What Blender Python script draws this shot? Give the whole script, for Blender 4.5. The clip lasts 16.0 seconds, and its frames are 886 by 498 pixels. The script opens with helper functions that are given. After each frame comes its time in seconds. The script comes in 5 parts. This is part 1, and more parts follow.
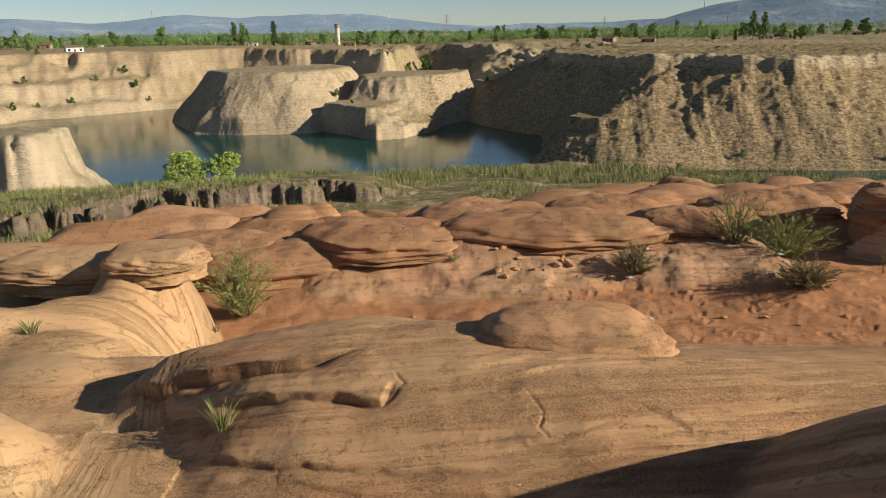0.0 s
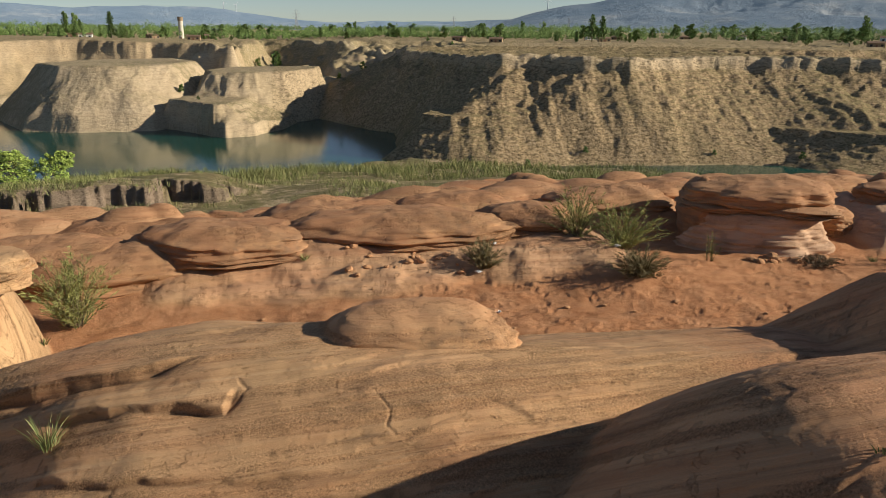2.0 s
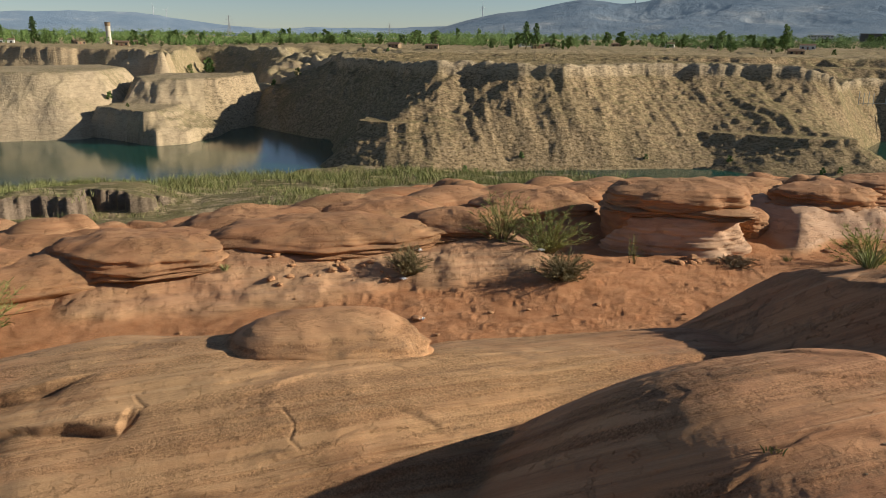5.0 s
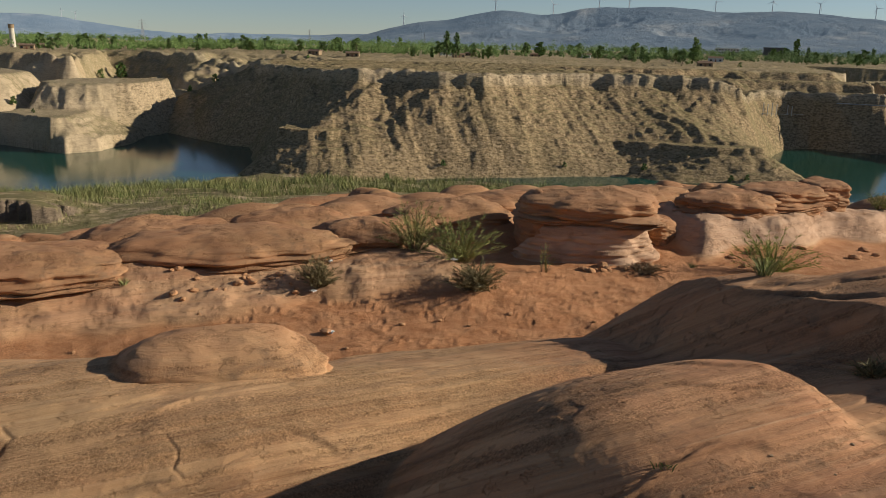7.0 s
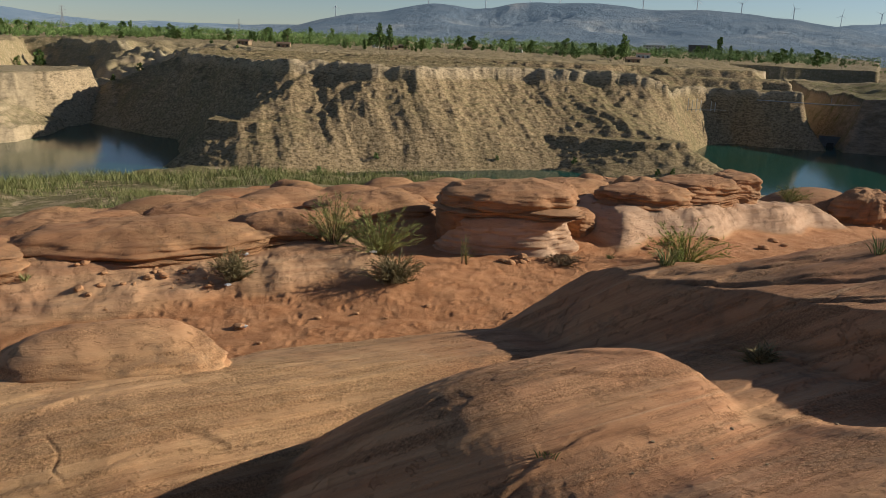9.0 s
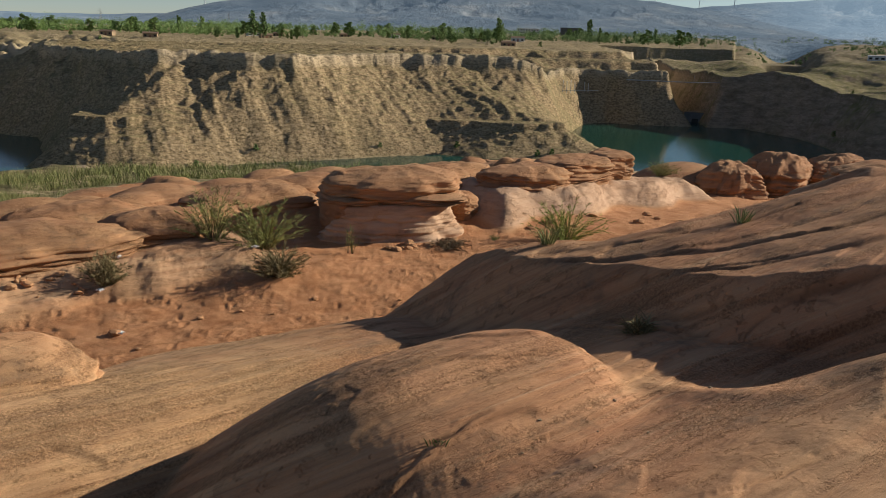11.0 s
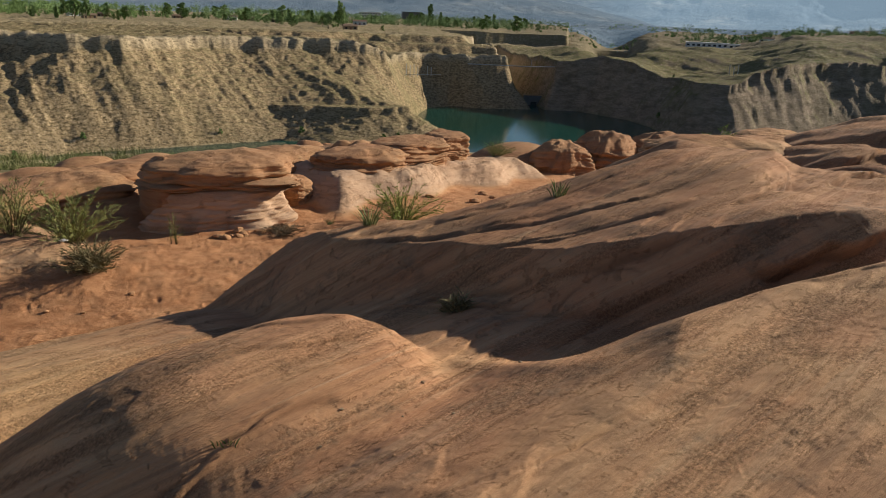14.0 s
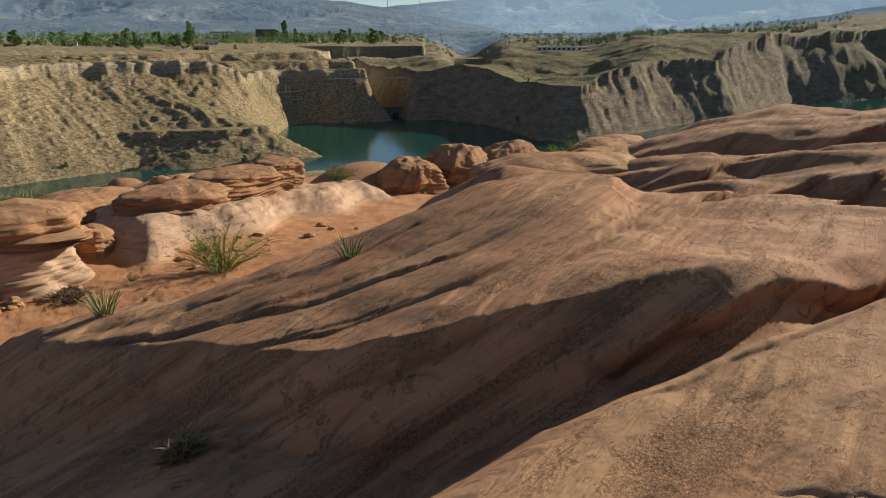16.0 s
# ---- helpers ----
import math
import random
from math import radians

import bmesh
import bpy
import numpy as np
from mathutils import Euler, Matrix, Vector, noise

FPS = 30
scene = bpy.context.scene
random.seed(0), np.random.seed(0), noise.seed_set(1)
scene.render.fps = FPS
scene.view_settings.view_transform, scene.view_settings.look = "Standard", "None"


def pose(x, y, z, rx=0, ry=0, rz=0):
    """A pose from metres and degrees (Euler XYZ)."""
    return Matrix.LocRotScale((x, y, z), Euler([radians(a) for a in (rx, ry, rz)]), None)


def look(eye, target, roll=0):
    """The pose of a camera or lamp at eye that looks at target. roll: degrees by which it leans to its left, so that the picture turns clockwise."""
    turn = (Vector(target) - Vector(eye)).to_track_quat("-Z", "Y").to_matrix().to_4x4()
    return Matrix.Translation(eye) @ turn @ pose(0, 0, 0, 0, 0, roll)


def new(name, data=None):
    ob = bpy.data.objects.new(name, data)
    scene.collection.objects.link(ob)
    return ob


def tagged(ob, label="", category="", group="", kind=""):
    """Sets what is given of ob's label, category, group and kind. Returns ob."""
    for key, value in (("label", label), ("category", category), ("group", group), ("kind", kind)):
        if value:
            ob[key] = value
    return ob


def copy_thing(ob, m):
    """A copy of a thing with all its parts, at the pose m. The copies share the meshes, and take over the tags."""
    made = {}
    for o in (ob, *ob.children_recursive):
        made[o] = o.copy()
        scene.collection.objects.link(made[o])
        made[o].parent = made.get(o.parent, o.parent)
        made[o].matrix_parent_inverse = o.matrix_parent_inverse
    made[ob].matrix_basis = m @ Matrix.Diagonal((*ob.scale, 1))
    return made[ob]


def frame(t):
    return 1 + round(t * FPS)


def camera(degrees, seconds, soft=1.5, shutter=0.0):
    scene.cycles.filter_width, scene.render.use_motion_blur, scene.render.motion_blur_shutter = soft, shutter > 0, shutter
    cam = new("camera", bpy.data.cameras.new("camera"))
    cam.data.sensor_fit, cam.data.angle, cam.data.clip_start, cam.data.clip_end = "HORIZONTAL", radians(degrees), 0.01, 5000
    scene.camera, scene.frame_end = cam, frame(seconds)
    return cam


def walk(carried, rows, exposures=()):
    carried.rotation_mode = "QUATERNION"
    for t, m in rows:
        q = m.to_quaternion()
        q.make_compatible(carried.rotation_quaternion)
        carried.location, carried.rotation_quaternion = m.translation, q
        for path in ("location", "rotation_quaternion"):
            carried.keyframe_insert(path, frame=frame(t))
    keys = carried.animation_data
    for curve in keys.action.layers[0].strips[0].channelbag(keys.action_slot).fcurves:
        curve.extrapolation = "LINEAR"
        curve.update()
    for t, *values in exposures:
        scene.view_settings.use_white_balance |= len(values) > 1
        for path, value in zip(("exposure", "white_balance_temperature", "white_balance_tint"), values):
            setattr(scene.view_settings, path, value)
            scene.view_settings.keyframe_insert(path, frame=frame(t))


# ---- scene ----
cam = camera(58.8, 16.0, soft=0.75)

PATH = [
    (0, (0.164, -0.261, 4.163), (0.097, 1.664, 3.625), -1.2),
    (0.5, (0.169, -0.272, 4.158), (0.165, 1.654, 3.62), -1.1),
    (1, (0.194, -0.268, 4.152), (0.305, 1.654, 3.609), -1.2),
    (1.5, (0.224, -0.252, 4.156), (0.46, 1.657, 3.61), -0.6),
    (2, (0.267, -0.24, 4.162), (0.561, 1.661, 3.615), 0.2),
    (2.5, (0.317, -0.213, 4.154), (0.653, 1.682, 3.609), 0.7),
    (3, (0.372, -0.214, 4.155), (0.746, 1.677, 3.622), 0.6),
    (5.5, (0.58, -0.195, 4.149), (1.083, 1.667, 3.62), 0.3),
    (6, (0.645, -0.16, 4.152), (1.261, 1.672, 3.639), 1.1),
    (6.5, (0.713, -0.122, 4.141), (1.343, 1.707, 3.631), 1.2),
    (7, (0.764, -0.09, 4.15), (1.397, 1.737, 3.641), 1.3),
    (7.5, (0.816, -0.092, 4.149), (1.45, 1.735, 3.639), 1.7),
    (8, (0.88, -0.103, 4.143), (1.539, 1.715, 3.634), 1.8),
    (8.5, (0.94, -0.136, 4.14), (1.628, 1.668, 3.621), 1.9),
    (9, (1.022, -0.126, 4.126), (1.81, 1.637, 3.605), 2.3),
    (9.5, (1.011, -0.092, 4.118), (1.912, 1.617, 3.598), 1.8),
    (11.8, (1.132, -0.079, 4.121), (2.226, 1.507, 3.587), 1.8),
    (12, (1.124, -0.053, 4.091), (2.241, 1.521, 3.565), 1.9),
    (12.5, (1.128, -0.043, 4.091), (2.272, 1.512, 3.567), 2.0),
    (13, (1.154, -0.079, 4.082), (2.377, 1.408, 3.54), 1.5),
    (13.5, (1.3, -0.104, 4.073), (2.617, 1.289, 3.506), 2.1),
    (14, (1.473, -0.065, 4.026), (2.8, 1.319, 3.456), 2.2),
    (14.5, (1.802, 0.073, 3.982), (3.208, 1.372, 3.404), 0.6),
    (15, (2.307, 0.313, 4.008), (3.781, 1.55, 3.463), 0.6),
    (15.5, (2.776, 0.512, 4.02), (4.27, 1.729, 3.485), 0.6),
    (16, (3.242, 0.589, 4.014), (4.784, 1.745, 3.478), -0.3),
]
walk(cam, [(t, look(eye, target, roll)) for t, eye, target, roll in PATH], [(0, 0.42, 6350, 8), (2.5, 0.42, 6350, 8), (5.5, 0.34, 6350, 8), (6, 0.21, 6350, 8), (8, 0.17, 6300, 8), (9.5, 0.28, 6250, 8), (12.5, 0.31, 6250, 7), (14.5, 0.37, 6250, 6), (16, 0.46, 6200, 6)])

# ---- light ----
SUN_AZ, SUN_EL = radians(102), radians(21.5)      # clockwise from +y, above the horizon
world = bpy.data.worlds.new("sky")
scene.world = world
world.use_nodes = True
sky = world.node_tree.nodes.new("ShaderNodeTexSky")
sky.sky_type, sky.sun_disc = "NISHITA", False
sky.sun_elevation, sky.sun_rotation = SUN_EL, SUN_AZ
sky.air_density, sky.dust_density, sky.ozone_density = 0.75, 0.03, 3.0
world.node_tree.nodes["Background"].inputs[1].default_value = 0.060
haze = world.node_tree.nodes.new("ShaderNodeHueSaturation")      # thin haze takes the blue out of the sky
haze.inputs["Saturation"].default_value = 0.8
world.node_tree.links.new(sky.outputs[0], haze.inputs["Color"])
world.node_tree.links.new(haze.outputs[0], world.node_tree.nodes["Background"].inputs[0])
sun = new("sun", bpy.data.lights.new("sun", "SUN"))
sun.data.energy, sun.data.angle, sun.data.color = 5.0, radians(0.55), (1.0, 0.88, 0.71)
sun_way = Vector((math.sin(SUN_AZ) * math.cos(SUN_EL), math.cos(SUN_AZ) * math.cos(SUN_EL), math.sin(SUN_EL)))
sun.matrix_world = look(sun_way * 50, (0, 0, 0))


# ---- noise on arrays ----
PERM = np.random.RandomState(7).permutation(4096)
GRAD = np.random.RandomState(8).uniform(0, 2 * np.pi, 4096)
GX, GY = np.cos(GRAD), np.sin(GRAD)


def perlin(x, y, seed=0):
    xi, yi = np.floor(x).astype(int), np.floor(y).astype(int)
    fx, fy = x - xi, y - yi
    u, v = fx * fx * fx * (fx * (fx * 6 - 15) + 10), fy * fy * fy * (fy * (fy * 6 - 15) + 10)

    def g(ix, iy, dx, dy):
        h = PERM[(PERM[(ix + seed * 37) & 4095] + iy) & 4095]
        return GX[h] * dx + GY[h] * dy
    a = g(xi, yi, fx, fy) * (1 - u) + g(xi + 1, yi, fx - 1, fy) * u
    b = g(xi, yi + 1, fx, fy - 1) * (1 - u) + g(xi + 1, yi + 1, fx - 1, fy - 1) * u
    return (a * (1 - v) + b * v) * 1.4


def fbm(x, y, octaves=4, seed=0, gain=0.5):
    total, amp = 0, 1.0
    for i in range(octaves):
        total = total + amp * perlin(x, y, seed + i)
        x, y, amp = x * 2.03 + 11.3, y * 2.03 - 4.7, amp * gain
    return total


def ridged(x, y, octaves=3, seed=0):
    total, amp = 0, 0.5
    for i in range(octaves):
        total = total + amp * (1 - np.abs(perlin(x, y, seed + i)) * 2)
        x, y, amp = x * 2.1 + 3.1, y * 2.1 + 7.7, amp * 0.5
    return total


def step(a, b, x):
    k = np.clip((x - a) / (b - a), 0, 1)
    return k * k * (3 - 2 * k)


def smax(a, b, k):
    h = np.clip(0.5 + 0.5 * (a - b) / k, 0, 1)
    return b * (1 - h) + a * h + k * h * (1 - h)


def smin(a, b, k):
    return -smax(-a, -b, k)


def signed(x, y, poly):
    """Signed distance to a closed outline, positive inside."""
    best, inside = np.full(x.shape, 1e12), np.zeros(x.shape, bool)
    for (ax, ay), (bx, by) in zip(poly, poly[1:] + poly[:1]):
        ex, ey = bx - ax, by - ay
        k = np.clip(((x - ax) * ex + (y - ay) * ey) / (ex * ex + ey * ey), 0, 1)
        best = np.minimum(best, (x - ax - k * ex) ** 2 + (y - ay - k * ey) ** 2)
        if ey:
            inside ^= ((ay > y) != (by > y)) & (x < ex * (y - ay) / ey + ax)
    return np.where(inside, 1, -1) * np.sqrt(best)


def sheet(name, x, y, z, materials, masks=None, smooth=True):
    """A mesh from a grid of points."""
    rows, cols = x.shape
    me = bpy.data.meshes.new(name)
    me.vertices.add(rows * cols)
    me.vertices.foreach_set("co", np.stack([x, y, z], -1).astype(np.float32).ravel())
    i = np.arange(rows * cols).reshape(rows, cols)
    quads = np.stack([i[:-1, :-1], i[:-1, 1:], i[1:, 1:], i[1:, :-1]], -1).reshape(-1, 4)
    me.loops.add(quads.size)
    me.loops.foreach_set("vertex_index", quads.ravel())
    me.polygons.add(len(quads))
    me.polygons.foreach_set("loop_start", np.arange(0, quads.size, 4))
    me.polygons.foreach_set("use_smooth", np.full(len(quads), smooth))
    for key, values in (masks or {}).items():
        me.attributes.new(key, "FLOAT", "POINT").data.foreach_set("value", values.astype(np.float32).ravel())
    me.update(calc_edges=True)
    for m in materials:
        me.materials.append(m)
    return new(name, me)


# ---- materials ----
class Nodes:
    """A short way to write a node material."""

    def __init__(self, name, rough=0.85, spec=0.25):
        self.mat = bpy.data.materials.new(name)
        self.mat.use_nodes = True
        self.tree = self.mat.node_tree
        self.bsdf = self.tree.nodes["Principled BSDF"]
        self.bsdf.inputs["Roughness"].default_value = rough
        self.bsdf.inputs["Specular IOR Level"].default_value = spec

    def put(self, socket, value):
        if isinstance(value, bpy.types.NodeSocket):
            self.tree.links.new(value, socket)
        elif value is not None:
            socket.default_value = value

    def node(self, kind, out=0, props=None, **inputs):
        n = self.tree.nodes.new(kind)
        for key, value in (props or {}).items():
            if key == "operation":
                n.operation = value
            elif key == "blend_type":
                n.blend_type = value
            elif key == "data_type":
                n.data_type = value
            elif key == "attribute_name":
                n.attribute_name = value
            elif key == "feature":
                n.feature = value
        for key, value in inputs.items():
            self.put(n.inputs[int(key[1:])] if key[1:].isdigit() else n.inputs[key.replace("_", " ")], value)
        return n.outputs[out]

    def where(self, sx=1, sy=1, sz=1, rot=(0, 0, 0), coords=3):
        tc = self.node("ShaderNodeTexCoord", coords)
        return self.node("ShaderNodeMapping", Vector=tc, Scale=(sx, sy, sz), Rotation=tuple(radians(a) for a in rot))

    def bedded(self, across, up):
        """Coordinates along and across the tilted beds of the rock."""
        tc = self.node("ShaderNodeTexCoord", 3)
        x, y, z = (self.node("ShaderNodeSeparateXYZ", k, Vector=tc) for k in range(3))
        lean = self.math("SUBTRACT", self.math("MULTIPLY", y, 0.75), self.math("MULTIPLY", x, 0.09))
        bed = self.math("ADD", z, self.math("MULTIPLY", lean, self.mask("tilt")))
        return self.node("ShaderNodeCombineXYZ", 0, X=self.math("MULTIPLY", x, across), Y=self.math("MULTIPLY", y, across), Z=self.math("MULTIPLY", bed, up))

    def noise(self, at, scale, detail=6, rough=0.6, distortion=0.0):
        return self.node("ShaderNodeTexNoise", Vector=at, Scale=scale, Detail=detail, Roughness=rough, Distortion=distortion)

    def ramp(self, fac, *stops):
        n = self.tree.nodes.new("ShaderNodeValToRGB")
        self.put(n.inputs[0], fac)
        while len(n.color_ramp.elements) < len(stops):
            n.color_ramp.elements.new(0.5)
        for e, (place, colour) in zip(n.color_ramp.elements, stops):
            e.position = place
            e.color = (*colour, 1) if isinstance(colour, tuple) else (colour, colour, colour, 1)
        return n.outputs[0]

    def mix(self, fac, a, b, how="MIX"):
        n = self.tree.nodes.new("ShaderNodeMix")
        n.data_type, n.blend_type = "RGBA", how
        for socket, value in ((n.inputs[0], fac), (n.inputs[6], a), (n.inputs[7], b)):
            self.put(socket, (*value, 1) if isinstance(value, tuple) and len(value) == 3 else value)
        return n.outputs[2]

    def math(self, how, a, b=0.0):
        return self.node("ShaderNodeMath", 0, {"operation": how}, i0=a, i1=b)

    def mask(self, name):
        return self.node("ShaderNodeAttribute", 2, {"attribute_name": name})

    def slope(self):
        geo = self.node("ShaderNodeNewGeometry", 1)
        return self.node("ShaderNodeSeparateXYZ", 2, Vector=geo)

    def bump(self, height, strength, distance, before=None):
        n = self.tree.nodes.new("ShaderNodeBump")
        for key, value in (("Height", height), ("Strength", strength), ("Distance", distance), ("Normal", before)):
            self.put(n.inputs[key], value)
        return n.outputs[0]

    def done(self, colour, normal=None, rough=None):
        self.put(self.bsdf.inputs["Base Color"], (*colour, 1) if isinstance(colour, tuple) and len(colour) == 3 else colour)
        self.put(self.bsdf.inputs["Normal"], normal)
        self.put(self.bsdf.inputs["Roughness"], rough)
        return self.mat


def sandstone():
    n = Nodes("red sandstone", 0.92, 0.15)
    at = n.where()
    bands = n.noise(n.bedded(0.16, 3.2), 1.0, 7, 0.62, 0.15)
    strata = n.noise(n.bedded(0.35, 15), 1.0, 7, 0.68, 0.1)
    streak = n.noise(n.bedded(0.14, 7.0), 1.0, 8, 0.66)
    fine = n.noise(n.bedded(2.0, 45), 1.0, 5, 0.7)
    grit = n.noise(at, 58, 6, 0.72)
    grain = n.noise(at, 190, 3, 0.7)
    gritty = n.ramp(n.noise(n.bedded(0.45, 5.0), 1.0, 8, 0.74), (0.46, 0.05), (0.54, 1.0))
    layered = n.ramp(n.noise(n.bedded(0.2, 3.0), 1.0, 6, 0.65), (0.42, 0.05), (0.60, 1.0))
    flake = n.noise(at, 7, 9, 0.74, 0.3)
    patch = n.noise(at, 0.7, 7, 0.65)
    stain = n.noise(at, 1.2, 10, 0.80)
    rocky = n.math("SUBTRACT", 1.0, n.mask("sand"))
    beds = n.math("MULTIPLY", layered, rocky)
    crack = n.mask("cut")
    c = n.ramp(bands, (0.28, (0.33, 0.155, 0.085)), (0.45, (0.45, 0.235, 0.13)), (0.56, (0.52, 0.30, 0.175)), (0.72, (0.39, 0.19, 0.105)))
    c = n.mix(n.ramp(patch, (0.42, 0.0), (0.66, 0.7)), c, (0.51, 0.325, 0.18))
    c = n.mix(n.math("MULTIPLY", n.mask("rosy"), n.ramp(patch, (0.3, 0.8), (0.65, 0.45))), c, (0.46, 0.215, 0.13))
    c = n.mix(n.math("MULTIPLY", n.ramp(streak, (0.33, 0.75), (0.47, 0.0)), rocky), c, (0.255, 0.145, 0.09))
    c = n.mix(n.math("MULTIPLY", n.ramp(streak, (0.55, 0.0), (0.68, 0.6)), rocky), c, (0.58, 0.39, 0.245))
    c = n.mix(n.math("MULTIPLY", n.mask("buff"), n.ramp(patch, (0.3, 0.45), (0.6, 0.95))), c, (0.54, 0.365, 0.21))
    c = n.mix(n.math("MULTIPLY", n.ramp(strata, (0.34, 0.55), (0.47, 0.0)), beds), c, (0.23, 0.11, 0.062))
    c = n.mix(n.math("MULTIPLY", n.ramp(strata, (0.56, 0.0), (0.68, 0.45)), beds), c, (0.58, 0.40, 0.27))
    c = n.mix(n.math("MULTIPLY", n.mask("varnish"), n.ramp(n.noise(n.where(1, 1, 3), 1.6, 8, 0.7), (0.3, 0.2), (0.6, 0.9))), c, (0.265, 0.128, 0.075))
    c = n.mix(n.math("MULTIPLY", n.ramp(stain, (0.54, 0.0), (0.63, 0.55)), rocky), c, (0.16, 0.115, 0.085))
    c = n.mix(n.math("MULTIPLY", n.ramp(stain, (0.30, 0.4), (0.41, 0.0)), rocky), c, (0.56, 0.40, 0.27))
    c = n.mix(n.math("MULTIPLY", n.mask("pale"), n.ramp(n.noise(n.where(1, 1, 5), 2.2, 8, 0.75), (0.30, 0.45), (0.55, 1.0))), c, (0.56, 0.385, 0.29))
    c = n.mix(n.mask("sand"), c, n.ramp(n.noise(at, 3.0, 8, 0.7), (0.3, (0.38, 0.165, 0.078)), (0.7, (0.55, 0.29, 0.162))))
    c = n.mix(n.math("MULTIPLY", n.math("MULTIPLY", gritty, rocky), 0.26), c, (0.30, 0.165, 0.095))
    c = n.mix(0.2, c, n.ramp(grain, (0.28, 0.0), (0.72, 1.0)), "OVERLAY")
    c = n.mix(n.math("MULTIPLY", gritty, 0.42), c, n.ramp(grit, (0.34, 0.0), (0.64, 1.0)), "OVERLAY")
    c = n.mix(1.0, c, (1.0, 0.99, 0.90), "MULTIPLY")
    # near-black line in the joints and just below the lips of beds
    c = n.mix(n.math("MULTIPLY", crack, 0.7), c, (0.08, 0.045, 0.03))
    b = n.bump(strata, n.math("MULTIPLY", beds, 0.75), 0.045)
    b = n.bump(fine, n.math("MULTIPLY", beds, 0.3), 0.010, b)
    b = n.bump(n.noise(at, 4, 8, 0.68), 0.35, 0.05, b)
    b = n.bump(n.noise(at, 13, 7, 0.75), n.math("MULTIPLY", n.mask("sand"), 1.0), 0.03, b)
    b = n.bump(n.ramp(flake, (0.575, 0.0), (0.60, 1.0)), n.math("MULTIPLY", rocky, 0.75), -0.016, b)
    b = n.bump(grit, n.math("MULTIPLY", gritty, 1.0), 0.024, b)
    b = n.bump(grain, 0.35, 0.003, b)
    b = n.bump(n.noise(at, 34, 5, 0.7), n.math("MULTIPLY", n.mask("sand"), 0.8), 0.02, b)
    return n.done(c, b)


def loess():
    n = Nodes("loess and talus", 0.95, 0.1)
    at = n.where()
    layers = n.noise(n.where(0.02, 0.02, 0.9), 1.0, 5, 0.6)
    blotch = n.noise(at, 0.09, 6, 0.6)
    c = n.ramp(layers, (0.3, (0.42, 0.31, 0.19)), (0.5, (0.55, 0.425, 0.275)), (0.7, (0.46, 0.35, 0.22)))
    c = n.mix(n.ramp(blotch, (0.4, 0.0), (0.65, 0.6)), c, (0.38, 0.28, 0.165))
    c = n.mix(n.mask("rubble"), c, n.ramp(n.noise(n.where(1, 1, 1.6), 0.9, 8, 0.75), (0.38, (0.12, 0.09, 0.05)), (0.5, (0.365, 0.262, 0.147)), (0.68, (0.535, 0.40, 0.243))))
    c = n.mix(n.mask("pale"), c, (0.64, 0.53, 0.38))
    # brown earth with shade painted in, on the east cliffs and near scarps
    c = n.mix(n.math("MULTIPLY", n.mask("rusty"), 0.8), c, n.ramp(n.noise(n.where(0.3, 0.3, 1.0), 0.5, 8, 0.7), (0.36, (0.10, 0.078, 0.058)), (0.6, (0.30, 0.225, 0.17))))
    steps = n.noise(n.where(0.34, 0.34, 1.3), 1.0, 8, 0.75)
    c = n.mix(n.math("MULTIPLY", n.mask("rubble"), n.ramp(steps, (0.40, 0.8), (0.48, 0.0))), c, (0.16, 0.12, 0.07))
    speck = n.noise(at, 0.5, 8, 0.8)
    c = n.mix(n.math("MULTIPLY", n.mask("grass"), n.ramp(speck, (0.38, 0.0), (0.50, 1.0))), c, n.ramp(n.noise(at, 0.2, 5), (0.35, (0.11, 0.11, 0.04)), (0.65, (0.22, 0.18, 0.085))))
    b = n.bump(n.noise(n.where(1, 1, 2.2), 0.6, 8, 0.72), 0.8, 0.8)
    return n.done(c, b)


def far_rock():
    n = Nodes("mountain rock with painted haze", 1.0, 0.0)
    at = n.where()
    # pale bluish base colours, with distance haze painted into them
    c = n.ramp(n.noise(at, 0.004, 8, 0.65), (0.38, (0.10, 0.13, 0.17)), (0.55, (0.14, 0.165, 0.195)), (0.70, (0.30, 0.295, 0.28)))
    n.bsdf.inputs["Emission Color"].default_value = (0.30, 0.40, 0.49, 1)      # blue glow painted on the rock as haze before the far ranges
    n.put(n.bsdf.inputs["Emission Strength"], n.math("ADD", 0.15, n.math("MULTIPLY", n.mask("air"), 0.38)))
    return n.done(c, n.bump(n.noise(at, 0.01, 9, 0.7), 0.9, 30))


def lake_water():
    n = Nodes("green lake water", 0.10, 0.5)
    at = n.where()
    n.bsdf.inputs["IOR"].default_value = 1.33
    c = n.ramp(n.noise(at, 0.012, 4), (0.35, (0.010, 0.050, 0.026)), (0.65, (0.012, 0.068, 0.055)))
    b = n.bump(n.noise(n.where(0.5, 1.0, 1), 1.2, 4, 0.6), 0.12, 0.15)
    return n.done(c, b)


SANDSTONE, LOESS, FAR_ROCK, WATER = sandstone(), loess(), far_rock(), lake_water()

# ---- the landscape ----
WATER_Z, PLAIN = -36.0, -7.0
